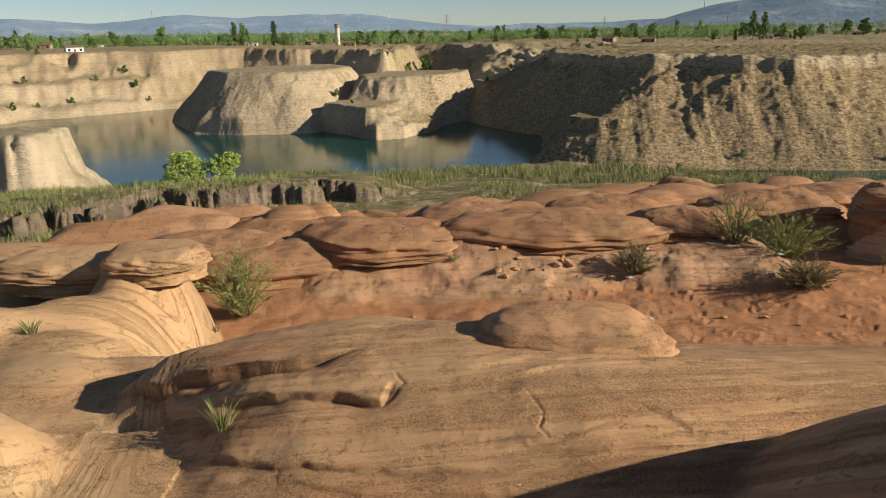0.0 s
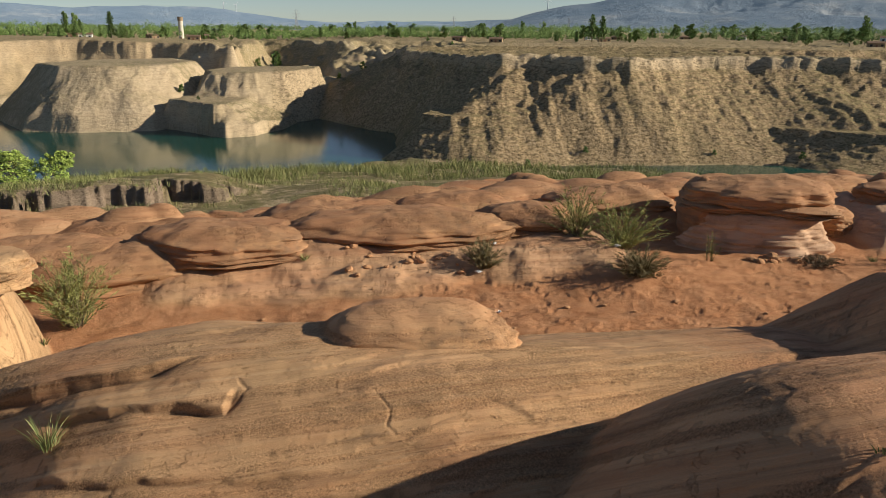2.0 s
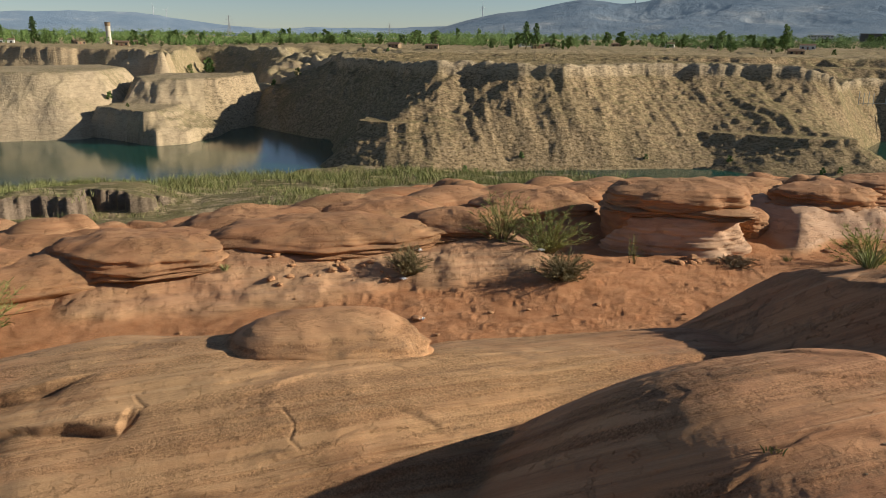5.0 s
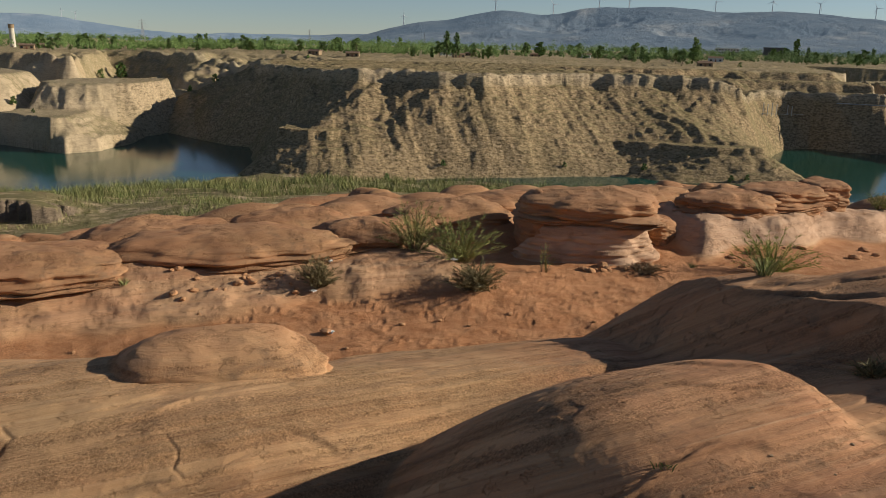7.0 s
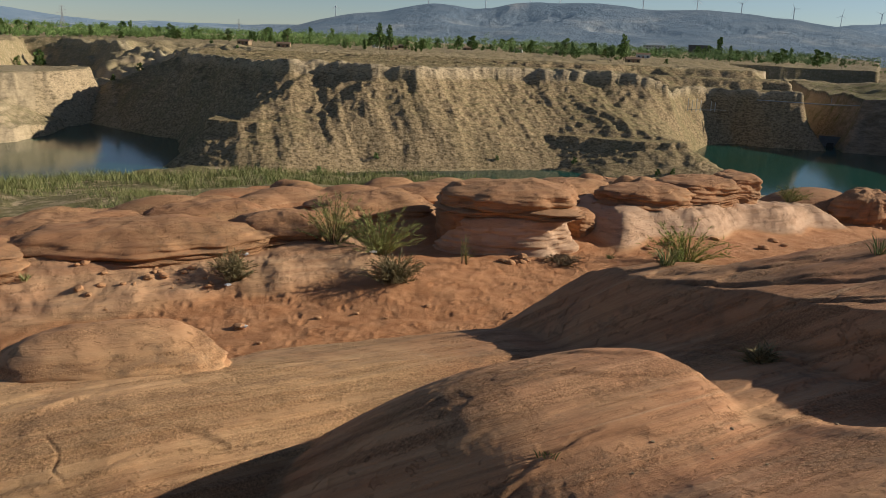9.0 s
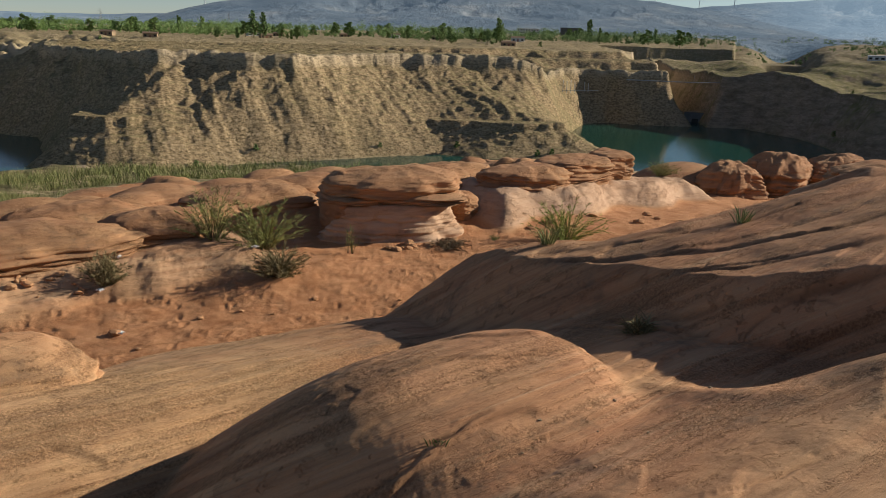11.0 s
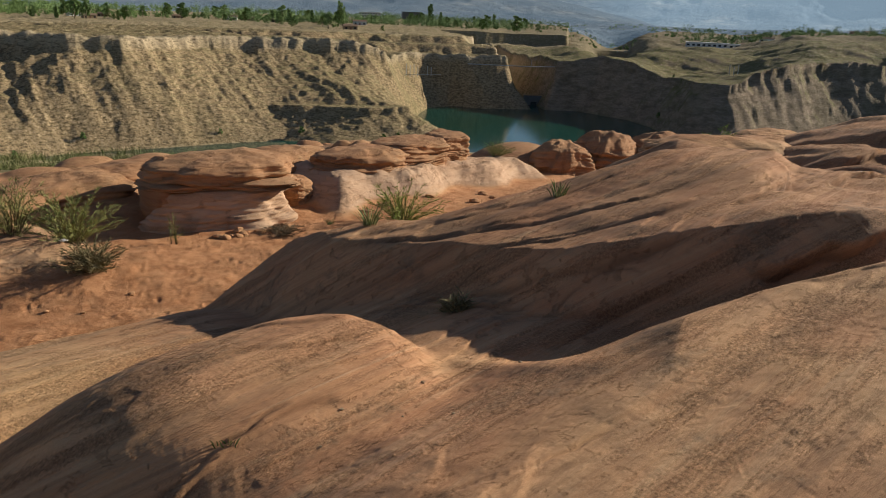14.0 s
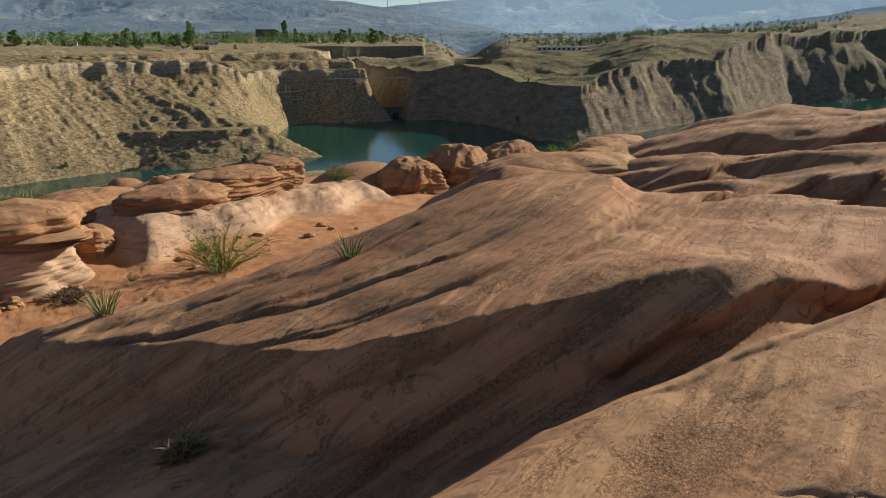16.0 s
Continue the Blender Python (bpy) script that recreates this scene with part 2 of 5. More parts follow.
# outlines of the banks, the shore first and the rim of the cliff above it
MAIN_SHORE = [(-14, 372), (0, 356), (10, 335), (20, 313), (28, 305), (26, 270), (19, 243), (31, 230), (50, 221), (75, 224), (100, 221),
              (117, 219), (137, 215), (146, 202), (165, 195), (186, 187), (192, 198), (204, 232), (238, 261), (254, 264), (262, 251), (274, 241),
              (281, 236), (290, 250), (340, 330), (900, 1000), (900, 5500), (-900, 5500), (-40, 460)]
MAIN_RIM = [(66, 480), (52, 410), (42, 352), (51, 308), (63, 273), (76, 272), (88, 259), (101, 255), (124, 270), (150, 276), (178, 266), (196, 252),
            (206, 250), (214, 262), (240, 281), (255, 282), (268, 268), (283, 256), (302, 290), (400, 430), (900, 1060), (900, 5500), (-900, 5500), (-20, 660)]
NORTH_SHORE = [(-420, 300), (-300, 330), (-226, 374), (-220, 395), (-203, 408), (-186, 426), (-168, 444), (-130, 470), (-60, 452), (-30, 440), (100, 5500), (-3000, 5500), (-3000, 300)]
NORTH_RIM = [(-460, 380), (-310, 400), (-262, 432), (-232, 470), (-205, 470), (-178, 486), (-140, 500), (-80, 492), (-50, 470), (60, 5500), (-3000, 5500), (-3000, 380)]
EAST_SHORE = [(303, 254), (286, 233), (297, 222), (294, 210), (290, 190), (279, 173), (262, 150), (262, 132), (300, 128), (337, 124), (352, 121),
              (374, 111), (467, 108), (540, 72), (700, 0), (3000, -600), (5500, -600), (5500, 3000), (1200, 1000), (600, 700)]
EAST_RIM = [(322, 266), (300, 237), (310, 222), (307, 208), (304, 190), (294, 169), (277, 152), (277, 141), (303, 140), (339, 139), (356, 136), (380, 126), (471, 124),
            (562, 95), (722, 22), (3000, -520), (5500, -520), (5500, 3000), (1200, 1060), (640, 720)]
SOUTH_SHORE = [(-420, 150), (-160, 172), (-128, 150), (-98, 118), (-60, 112), (0, 112), (60, 106), (110, 92), (160, 60), (190, 10), (300, -80), (300, -900), (-900, -900), (-900, 150)]


def profile(u, top=0.16, high=0.17):
    """The height of a bank against the way up from the shore: talus, then an upright lip."""
    if high < 0.1:
        return smin(u * 1.05, np.ones_like(u), 0.14)
    return np.where(u < 1 - top, (1 - high) * (u / (1 - top)) ** 0.95, 1 - high + high * step(1 - top, 1 - top * 0.72, u))


def bank(x, y, shore, rim, top, rough=1.0, lip=0.16, seed=0, down=(0.1, 1.0), high=0.17, tiers=0.0, rills=1.0, spurs=0.0, tracks=0.0, cut=0.0):
    """A talus bank between a shore and a rim, with straight rills, small ledges and an upright lip."""
    fade = 1 - 0.7 * step(400, 520, np.hypot(x, y))
    wx = x + rough * (2.2 * fbm(x / 28, y / 28, 2, seed + 1) + fade * 1.1 * fbm(x / 6, y / 6, 3, seed + 3))
    wy = y + rough * (2.2 * fbm(x / 28, y / 28, 2, seed + 5) + fade * 1.1 * fbm(x / 6, y / 6, 3, seed + 6))
    ds, dr = signed(x + (wx - x) * 0.35, y + (wy - y) * 0.35, shore), signed(wx, wy, rim)
    u = np.clip(ds / np.maximum(ds + np.maximum(-dr, 0), 1e-6), 0, 1)
    dn = math.hypot(*down)
    a, b = (x * down[1] - y * down[0]) / dn, (x * down[0] + y * down[1]) / dn
    a = a + 2.5 * fbm(x / 30, y / 30, 2, seed + 7)
    gully = ridged(a / 13, b / 120, 2, seed + 9) - 0.3 + 0.45 * fade * (ridged(a / 4.2, b / 60, 2, seed + 11) - 0.3)
    u = np.clip(u + 0.16 * spurs * (ridged(x / 34, y / 34, 3, seed + 23) - 0.35) * np.sin(np.pi * np.clip(u, 0, 1)) - 0.072 * rough * rills * gully * np.sin(np.pi * np.clip(u, 0, 1)) ** 0.7, 0, 1)
    z = WATER_Z + (top - WATER_Z) * profile(np.clip(u + tiers * np.sin(u * 6 * np.pi + 2 * fbm(x / 50, y / 50, 2, seed + 15)), 0, 1), lip, high)
    if cut:
        wall = cut * np.clip(0.7 + 0.8 * fbm(x / 22, y / 80, 2, seed + 29), 0.15, 1) * (top - WATER_Z)
        z = np.where(ds > 0, np.minimum(z + wall * step(0.0, 0.10, u) * (1 - u) ** 2, top), z)
    mid = np.sin(np.pi * np.clip(u, 0, 1)) ** 0.6
    ledge = (z * 0.62 + 0.9 * fbm(x / 18, y / 18, 3, seed + 19)) % 1.0
    track = (z * 1.25 + 0.8 * fbm(x / 9, y / 9, 3, seed + 25)) % 1.0
    z = z + mid * fade * (0.22 * fbm(x / 2.2, y / 2.2, 3, seed + 17, 0.6) + 1.0 * (step(0.25, 0.6, ledge) - ledge) * (0.45 + 0.8 * fbm(x / 9, y / 9, 2, seed + 21)) + tracks * (step(0.2, 0.6, track) - track) * np.clip(0.3 + 1.6 * fbm(x / 5, y / 5, 2, seed + 27), 0, 1))
    return np.where(ds > 0, z, WATER_Z - np.minimum(-ds * 0.4, 4)), u


def within(make, where, other, other_u, x, y, shore, rim, top, *rest):
    """A bank worked out only where it can show, and a plain value elsewhere."""
    z, u = np.array(np.broadcast_to(other, x.shape), float), np.full(x.shape, other_u)
    if where.any():
        t = top[where] if isinstance(top, np.ndarray) else top
        z[where], u[where] = make(x[where], y[where], shore, rim, t, *rest)
    return z, u


def skyline(az, stops):
    where, up = [a for a, _ in stops], [e for _, e in stops]
    return sum(np.interp(az + k, where, up) for k in (-1.4, -0.8, -0.3, 0.3, 0.8, 1.4)) / 6


EAST_TOP = [(40, -15), (51, -15), (54, -13), (56, -12.5), (58.5, -16.5), (64, -17), (65.5, -12), (67.5, -8), (70, -9.5), (73, -8), (77, -5.5), (82, -2), (95, 2), (120, 4)]
HILL_RANGE = [(-60, -4), (58, -3), (60, -1.1), (65.6, -0.35), (68.6, -0.15), (72.9, 0.2), (77.9, 0.7), (81.5, 1.4), (95, 2.2), (120, 2.0)]
NEAR_RANGE = [(-60, 1.0), (-30, 1.2), (-24, 0.8), (-19.4, 1.35), (-14.6, 1.0), (-12.7, 1.2), (-7.3, 1.2), (-4, 0.7), (0, 0.2), (9, 0.3), (13, 0.4), (30, 0.3), (60, 0.3), (120, 0.3)]
RIGHT_RANGE = [(-60, -2), (10, -1), (13, 0.3), (14.3, 0.6), (15.7, 1.1), (18.9, 1.5), (22.9, 2.3), (26.4, 1.9), (28.7, 2.5), (33.2, 2.7), (37.9, 2.3), (42.4, 2.4), (46.9, 1.9), (49.8, 1.5), (56, 0.3), (62, -1), (120, -2)]
LAST_RANGE = [(-60, -2), (44, -1), (47, 1.2), (49.2, 1.6), (53.6, 2.0), (58.7, 2.3), (64, 2.5), (80, 2.6), (120, 2.4)]


def land(x, y):
    """Height of the ground beyond the rocks, with masks for its materials."""
    r, az = np.hypot(x, y), np.degrees(np.arctan2(x, y))
    swell = fbm(x / 160, y / 160, 4, 3)
    plain = PLAIN + 1.2 * swell + 0.006 * np.maximum(-x - 60, 0)
    terrace = np.round(plain / 1.3 + fbm(x / 60, y / 25, 3, 60)) * 0.5
    plain = plain + np.where(r < 900, terrace, 0) * 0.6 + 2.04
    edge = 1.6 * np.abs(fbm(x / 9, y / 9, 3, 20)) - 0.3
    back = y + 0.25 * x + 14 * fbm(x / 40, y / 40, 3, 22)
    edge = edge + (8.0 - 4.0 * step(345, 352, back) - 4.0 * step(382, 392, back)) * step(186, 214, x + 0.3 * (y - 260)) * step(700, 520, r)
    main, um = within(bank, (r < 640) & (r > 170) & (az > -9) & (az < 58), np.where((r > 600) & (az < 52), plain, -60), 1.0, x, y, MAIN_SHORE, MAIN_RIM, plain - edge, 1.0, 0.15, 0, (0.1, 1.0), 0.13, 0.0, 0.62, 0.22, 0.2)
    north, un = within(bank, (r < 640) & (r > 280) & (az < 1), np.where((r > 600) & (az < 52), plain, -60), 1.0, x, y, NORTH_SHORE, NORTH_RIM, plain + 1.0, 2.4, 0.2, 30, (0.1, 1.0), 0.16, 0.03, 0.25, 1.0)
    east_top = skyline(az, EAST_TOP) + (3.0 * fbm(x / 40, y / 40, 5, 44) + 3 * (ridged(x / 120, y / 120, 2, 46) - 0.4) * step(350, 480, r)) * step(0, 40, r - 300) + 6.5 * step(385, 460, r + 20 * fbm(x / 60, y / 60, 3, 48)) * step(51, 54, az)
    east, ue = within(bank, (r < 640) & (r > 170) & (az > 44), np.where((r > 600) & (az > 50), east_top, -60), 1.0, x, y, EAST_SHORE, EAST_RIM, east_top, 1.0, 0.10, 40, (1.0, 0.35), 0.14, 0.012, 0.12, 0.9, 0.25)
    z = np.maximum(np.maximum(main, north), east)
    # two spoil heaps in the lake and a low bench on the spit
    for k, (foot, head, top) in enumerate(HEAPS):
        xs, ys = [p[0] for p in foot], [p[1] for p in foot]
        box_in = (x > min(xs) - 12) & (x < max(xs) + 12) & (y > min(ys) - 12) & (y < max(ys) + 12)
        rough, lip, high, rills, cut = HEAP_LOOK[k]
        h, _ = within(bank, box_in, np.full(x.shape, -60.0), 1.0, x, y, foot, head, top, rough, lip, 70 + 12 * k, (0.1, 1.0), high, 0.0, rills, 0.15, 0.0, cut)
        z = np.maximum(z, h)
    # gullied badland behind the heaps
    wild = step(-9, -5, az) * step(13, 7, az) * step(400, 440, r) * step(640, 540, r)
    z = z - 13 * wild * np.clip(ridged(x / 38, y / 60, 3, 150) - 0.1, 0, 1) * step(-34, -20, z) + 0.7 * wild * fbm(x / 16, y / 16, 2, 156)
    # the near side: a grassy terrace below the rocks that breaks off towards the lake
    south = signed(x, y, SOUTH_SHORE)
    t1 = -2.8 - 2.4 * step(24, 44, r) - 1.9 * step(44, 64, r) + 0.35 * fbm(x / 9, y / 9, 4, 80)
    beyond = 1 - step(0.0, 0.5, 47.5 + 3.0 * fbm(x / 5, y / 5, 5, 81, 0.6) - r + 0.25 * x)
    t1 = t1 + (1.05 * beyond * (1 - step(46, 66, r)) - 0.05) * step(-2, -8, x) * step(-36, -30, x)
    drop = np.clip((r - 66 - 5 * fbm(x / 15, y / 15, 3, 82)) / 36, 0, 1)
    near = np.where(south > 0, t1 + (WATER_Z - t1) * drop, WATER_Z - 3)
    blk = signed(x + 1.5 * fbm(x / 5, y / 5, 3, 83), y + 1.5 * fbm(x / 5, y / 5, 3, 84), [(-99, 108), (-64, 111), (-61, 116), (-65, 126), (-104, 130)])
    near = np.maximum(near, -16.4 + 6.8 * step(-1.8, 0.4, blk) - 1.2 * np.maximum(-blk - 1.8, 0))
    z = np.where(y < 165 - 0.3 * np.abs(x), np.maximum(z, near), z)
    z = np.where((x > 60) & (r < 170) & (south > 0), np.maximum(z, near), z)
    valley = np.exp(-((az - 55.0) / 1.7) ** 2)
    z = z - 24 * valley * step(400, 480, r) * (1 - step(1500, 1900, r)) - 40 * valley * step(1120, 1180, r) * (1 - step(1420, 1500, r))
    rough_land = step(500, 1500, r)
    z = z + rough_land * 3 * fbm(x / 220, y / 220, 4, 90)
    for stops, dist, wide, seed in ((HILL_RANGE, 1500, 800, 130), (NEAR_RANGE, 4300, 700, 100), (RIGHT_RANGE, 3300, 1000, 110), (LAST_RANGE, 4500, 900, 120)):
        crest = 4 + dist * np.tan(np.radians(skyline(az, stops) + 0.10 * fbm(az / 3, az * 0, 2, seed)))
        slope = np.clip(1 - (dist - r) / wide, 0, 1)
        slope = slope ** 1.5 * np.where(r > dist, np.clip(1 - (r - dist) / 900, 0, 1), 1)
        fold = 0.75 + 0.6 * (ridged(x / 420, y / 420, 5, seed + 4) - 0.3) * np.sin(np.pi * np.clip(slope, 0, 1)) + 0.25 * slope
        z = np.where(slope > 0, np.maximum(z, -20 + (crest + 20) * slope * np.clip(fold, 0, 1.02)), z)
    return z, r, az, um, un, ue, near


HEAPS = [
    ([(-143, 378), (-115, 328), (-92, 320), (-64, 323), (-58, 332), (-48, 350), (-40, 412), (-66, 455), (-130, 440)],
     [(-122, 378), (-106, 356), (-84, 351), (-64, 362), (-58, 395), (-74, 430), (-112, 412)], -12.0),
    ([(-62, 345), (-44, 326), (-20, 333), (-4, 352), (10, 400), (-40, 430), (-58, 380)],
     [(-46, 357), (-32, 352), (-16, 357), (-2, 378), (2, 412), (-36, 420), (-48, 375)], -15.0),
    ([(128, 216), (137, 215), (146, 202), (165, 195), (186, 187), (192, 198), (204, 232), (222, 262), (196, 290), (140, 262)],
     [(142, 232), (165, 212), (177, 207), (186, 232), (200, 262), (186, 280), (150, 262)], -26.5),
    ([(26, 262), (18, 242), (31, 229), (50, 220), (58, 224), (70, 260), (40, 275)],
     [(38, 260), (35, 250), (42, 244), (51, 244), (56, 254), (47, 263)], -23.0),
    # the low block before the second heap
    ([(-64, 332), (-48, 315), (-35, 299), (-25, 302), (-14, 321), (-10, 345), (-36, 366), (-60, 352)], [(-60, 335), (-47, 321), (-38, 308), (-34, 312), (-30, 330), (-28, 350), (-38, 360), (-56, 350)], -24.5),
]
# roughness, width and height of the lip, depth of the rills, and the cut face at the water
HEAP_LOOK = [(0.7, 0.12, 0.06, 0.25, 0.24), (1.4, 0.12, 0.06, 0.5, 0.12), (1.3, 0.2, 0.2, 0.6, 0.0), (1.3, 0.2, 0.2, 0.7, 0.0), (1.5, 0.12, 0.06, 0.8, 0.40)]

fine = np.radians(np.arange(-36, 84.01, 0.1))
coarse = np.radians(np.arange(86, 324, 3.0))
turn = np.concatenate([fine, coarse, fine[:1] + 2 * np.pi])
reach = np.concatenate([np.geomspace(19, 34, 24), np.geomspace(34.3, 60, 80), np.geomspace(60.5, 190, 60), np.arange(191, 300, 0.7), np.arange(300, 420, 1.2), np.geomspace(421, 620, 80), np.geomspace(625, 2300, 120), np.geomspace(2330, 4850, 90)])
RR, AA = np.meshgrid(reach, turn, indexing="ij")
LX, LY = 1.0 + RR * np.sin(AA), RR * np.cos(AA)
LZ, lr, laz, um, un, ue, near_z = land(LX, LY)
on_near = (lr < 125) & (LY > -40)
slope_z = np.gradient(LZ, axis=0) / np.gradient(RR, axis=0)
flat = 1 - step(0.25, 0.6, np.abs(slope_z))
masks = {
    # more of the painted haze glow on the farthest ranges
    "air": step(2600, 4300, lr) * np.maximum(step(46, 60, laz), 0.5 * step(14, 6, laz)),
    "grass": np.where(on_near, 0.9 * flat, np.where(lr < 520, flat * (0.45 + 0.5 * step(46, 50, laz)) + 0.16 * (fbm(LX / 30, LY / 30, 3, 140) > 0.1), 0.6)),
    "rubble": np.where((lr > 150) & (lr < 430) & (LX > -20) & (laz < 50), 1.0, np.where((lr > 250) & (lr < 520) & (LX < -20), 0.35, np.where((laz > 50) & (lr < 560), 0.6, 0.15))),
    "pale": np.where((LX < 10) & (lr > 250) & (lr < 480), 0.25, 0.0) + np.where((LX < -40) & (lr < 150) & (lr > 100), 0.5, 0) + 0.45 * step(0.82, 0.9, um) * (1 - step(0.96, 1.0, um)),
    # where the brown is darkened for shade: the east side and steep near banks
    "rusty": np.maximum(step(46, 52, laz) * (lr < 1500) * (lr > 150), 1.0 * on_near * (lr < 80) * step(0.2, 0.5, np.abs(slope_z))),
}
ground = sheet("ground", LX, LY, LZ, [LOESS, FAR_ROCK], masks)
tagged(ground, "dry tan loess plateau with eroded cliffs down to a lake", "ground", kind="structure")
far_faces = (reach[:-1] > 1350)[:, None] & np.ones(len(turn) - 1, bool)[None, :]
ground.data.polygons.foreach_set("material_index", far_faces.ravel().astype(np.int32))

wr, wa = np.meshgrid(np.geomspace(60, 2300, 40), np.radians(np.arange(-180, 181, 4.0)), indexing="ij")
water = sheet("water", wr * np.sin(wa), wr * np.cos(wa), np.full(wr.shape, WATER_Z), [WATER])
tagged(water, "calm blue-green lake water below the cliffs", "water", kind="structure")

# ---- the sandstone bench round the camera ----
def dome(x, y, cx, cy, rx, ry, turn=0.0, top=1.0, deep=1.0, power=2.0):
    """A rounded hump: its height at the top, and how far it falls within its radii."""
    c, s = math.cos(radians(turn)), math.sin(radians(turn))
    u, v = ((x - cx) * c + (y - cy) * s) / rx, (-(x - cx) * s + (y - cy) * c) / ry
    return top - deep * (u * u + v * v) ** (power / 2)


def shelf(x, y, outline, top, steep, edge=0.3, power=1.5):
    """A slab with the given top inside an outline, rolling over and falling outside of it."""
    d = np.maximum(edge - signed(x, y, outline), 0)
    return top - steep * d ** power


def beside(x, y, line, wiggle=0.03, seed=0):
    """Distance to a line, positive on its left, and how far along it lies, from 0 to 1, past its ends below 0 or over 1."""
    qx, qy = x + wiggle * fbm(x * 2.2, y * 2.2, 3, 500 + seed), y + wiggle * fbm(x * 2.2, y * 2.2, 3, 540 + seed)
    best, side, along = np.full(x.shape, 1e9), np.zeros(x.shape), np.zeros(x.shape)
    n = len(line) - 1
    for k, ((ax, ay), (bx, by)) in enumerate(zip(line, line[1:])):
        ex, ey = bx - ax, by - ay
        t = ((qx - ax) * ex + (qy - ay) * ey) / (ex * ex + ey * ey)
        c = np.clip(t, 0, 1)
        d = np.hypot(qx - ax - c * ex, qy - ay - c * ey)
        near = d < best
        best = np.where(near, d, best)
        side = np.where(near, np.sign(ex * (qy - ay) - ey * (qx - ax)), side)
        free = np.where(((t < 0) & (k == 0)) | ((t > 1) & (k == n - 1)), t, c)
        along = np.where(near, (k + free) / n, along)
    return best * side, along


# broken lips of beds: the line of the lip (its rock on the left), drop, reach of the hollow below it, overhang
LIPS = [
    ([(-3.05, 6.05), (-2.5, 5.72), (-2.0, 5.58), (-1.3, 5.52), (-0.7, 5.6)], 0.11, 0.18, 0.04),
    ([(-1.85, 5.36), (-1.3, 5.15), (-0.8, 5.06), (-0.5, 5.0), (-0.42, 5.12)], 0.10, 0.15, 0.045),
    ([(-1.9, 4.82), (-1.2, 4.62), (-0.5, 4.50), (0.3, 4.44)], 0.035, 0.16, 0.02),
    ([(-1.4, 4.52), (-0.6, 4.36), (0.2, 4.27), (1.0, 4.24)], 0.025, 0.14, 0.015),
    ([(0.3, 5.38), (0.9, 5.34), (1.5, 5.42), (2.3, 5.60), (3.0, 5.72)], 0.02, 0.10, 0.01),
    ([(1.1, 4.92), (1.40, 4.83), (1.70, 4.68), (1.9, 4.74)], 0.02, 0.10, 0.01),
    ([(0.2, 4.62), (1.0, 4.52), (1.6, 4.52), (2.4, 4.62)], 0.014, 0.08, 0.005),
    ([(2.55, 2.80), (2.95, 2.82), (3.25, 2.83), (3.75, 2.78)], 0.02, 0.12, 0.01),
    ([(2.5, 3.15), (3.0, 3.10), (3.6, 3.16), (4.2, 3.28)], 0.010, 0.10, 0.0),
    ([(5.45, 4.95), (5.75, 4.25), (6.15, 3.55), (6.75, 3.05), (7.6, 2.82)], 0.022, 0.16, 0.01),
    ([(5.50, 5.70), (5.9, 4.75), (6.48, 4.02), (7.2, 3.45), (8.2, 3.10)], 0.035, 0.13, 0.02),
    ([(5.35, 4.3), (5.65, 3.55), (6.0, 2.98), (6.5, 2.5)], 0.05, 0.16, 0.02),
    ([(7.0, 2.62), (8.1, 2.72), (8.6, 2.90), (8.78, 3.2)], 0.07, 0.40, 0.03),
    ([(5.6, 5.3), (6.1, 4.55), (6.8, 4.0), (7.6, 3.7), (8.4, 3.65)], 0.02, 0.09, 0.01),
    ([(5.75, 5.6), (6.4, 4.85), (7.1, 4.4), (8.0, 4.05)], 0.025, 0.10, 0.015),
    ([(5.5, 4.65), (5.9, 3.95), (6.4, 3.35), (7.0, 2.95)], 0.015, 0.08, 0.0),
    ([(5.3, 4.0), (5.5, 3.3), (5.9, 2.75), (6.3, 2.4)], 0.025, 0.12, 0.01),
    ([(5.15, 4.6), (5.35, 3.8), (5.6, 3.25)], 0.03, 0.12, 0.01),
    ([(6.4, 2.15), (6.75, 1.95), (7.1, 1.72), (7.7, 1.42), (8.6, 0.95)], 0.12, 0.30, 0.10),
    ([(5.9, 1.72), (6.5, 1.48), (7.2, 1.18), (8.2, 0.75)], 0.02, 0.16, 0.01),
    ([(3.2, 1.62), (3.8, 1.42), (4.5, 1.36), (5.3, 1.38)], 0.010, 0.09, 0.0),
    ([(3.7, 1.10), (4.4, 1.04), (5.2, 1.02), (6.0, 0.9)], 0.010, 0.09, 0.0),
    ([(5.0, 1.52), (5.5, 1.25), (6.2, 1.0), (6.9, 0.7)], 0.010, 0.08, 0.0),
    ([(6.2, 0.75), (5.8, 0.5), (5.4, 0.1), (5.1, -0.3)], 0.012, 0.10, 0.01),
    ([(8.7, 2.55), (9.6, 2.7), (10.6, 2.5), (11.5, 2.0)], 0.10, 0.35, 0.05),
    ([(9.6, 1.7), (10.6, 1.9), (11.8, 1.5), (13.0, 0.8)], 0.12, 0.40, 0.05),
    ([(11.0, 3.4), (12.2, 3.2), (13.4, 2.6), (14.6, 2.0)], 0.14, 0.5, 0.06),
]
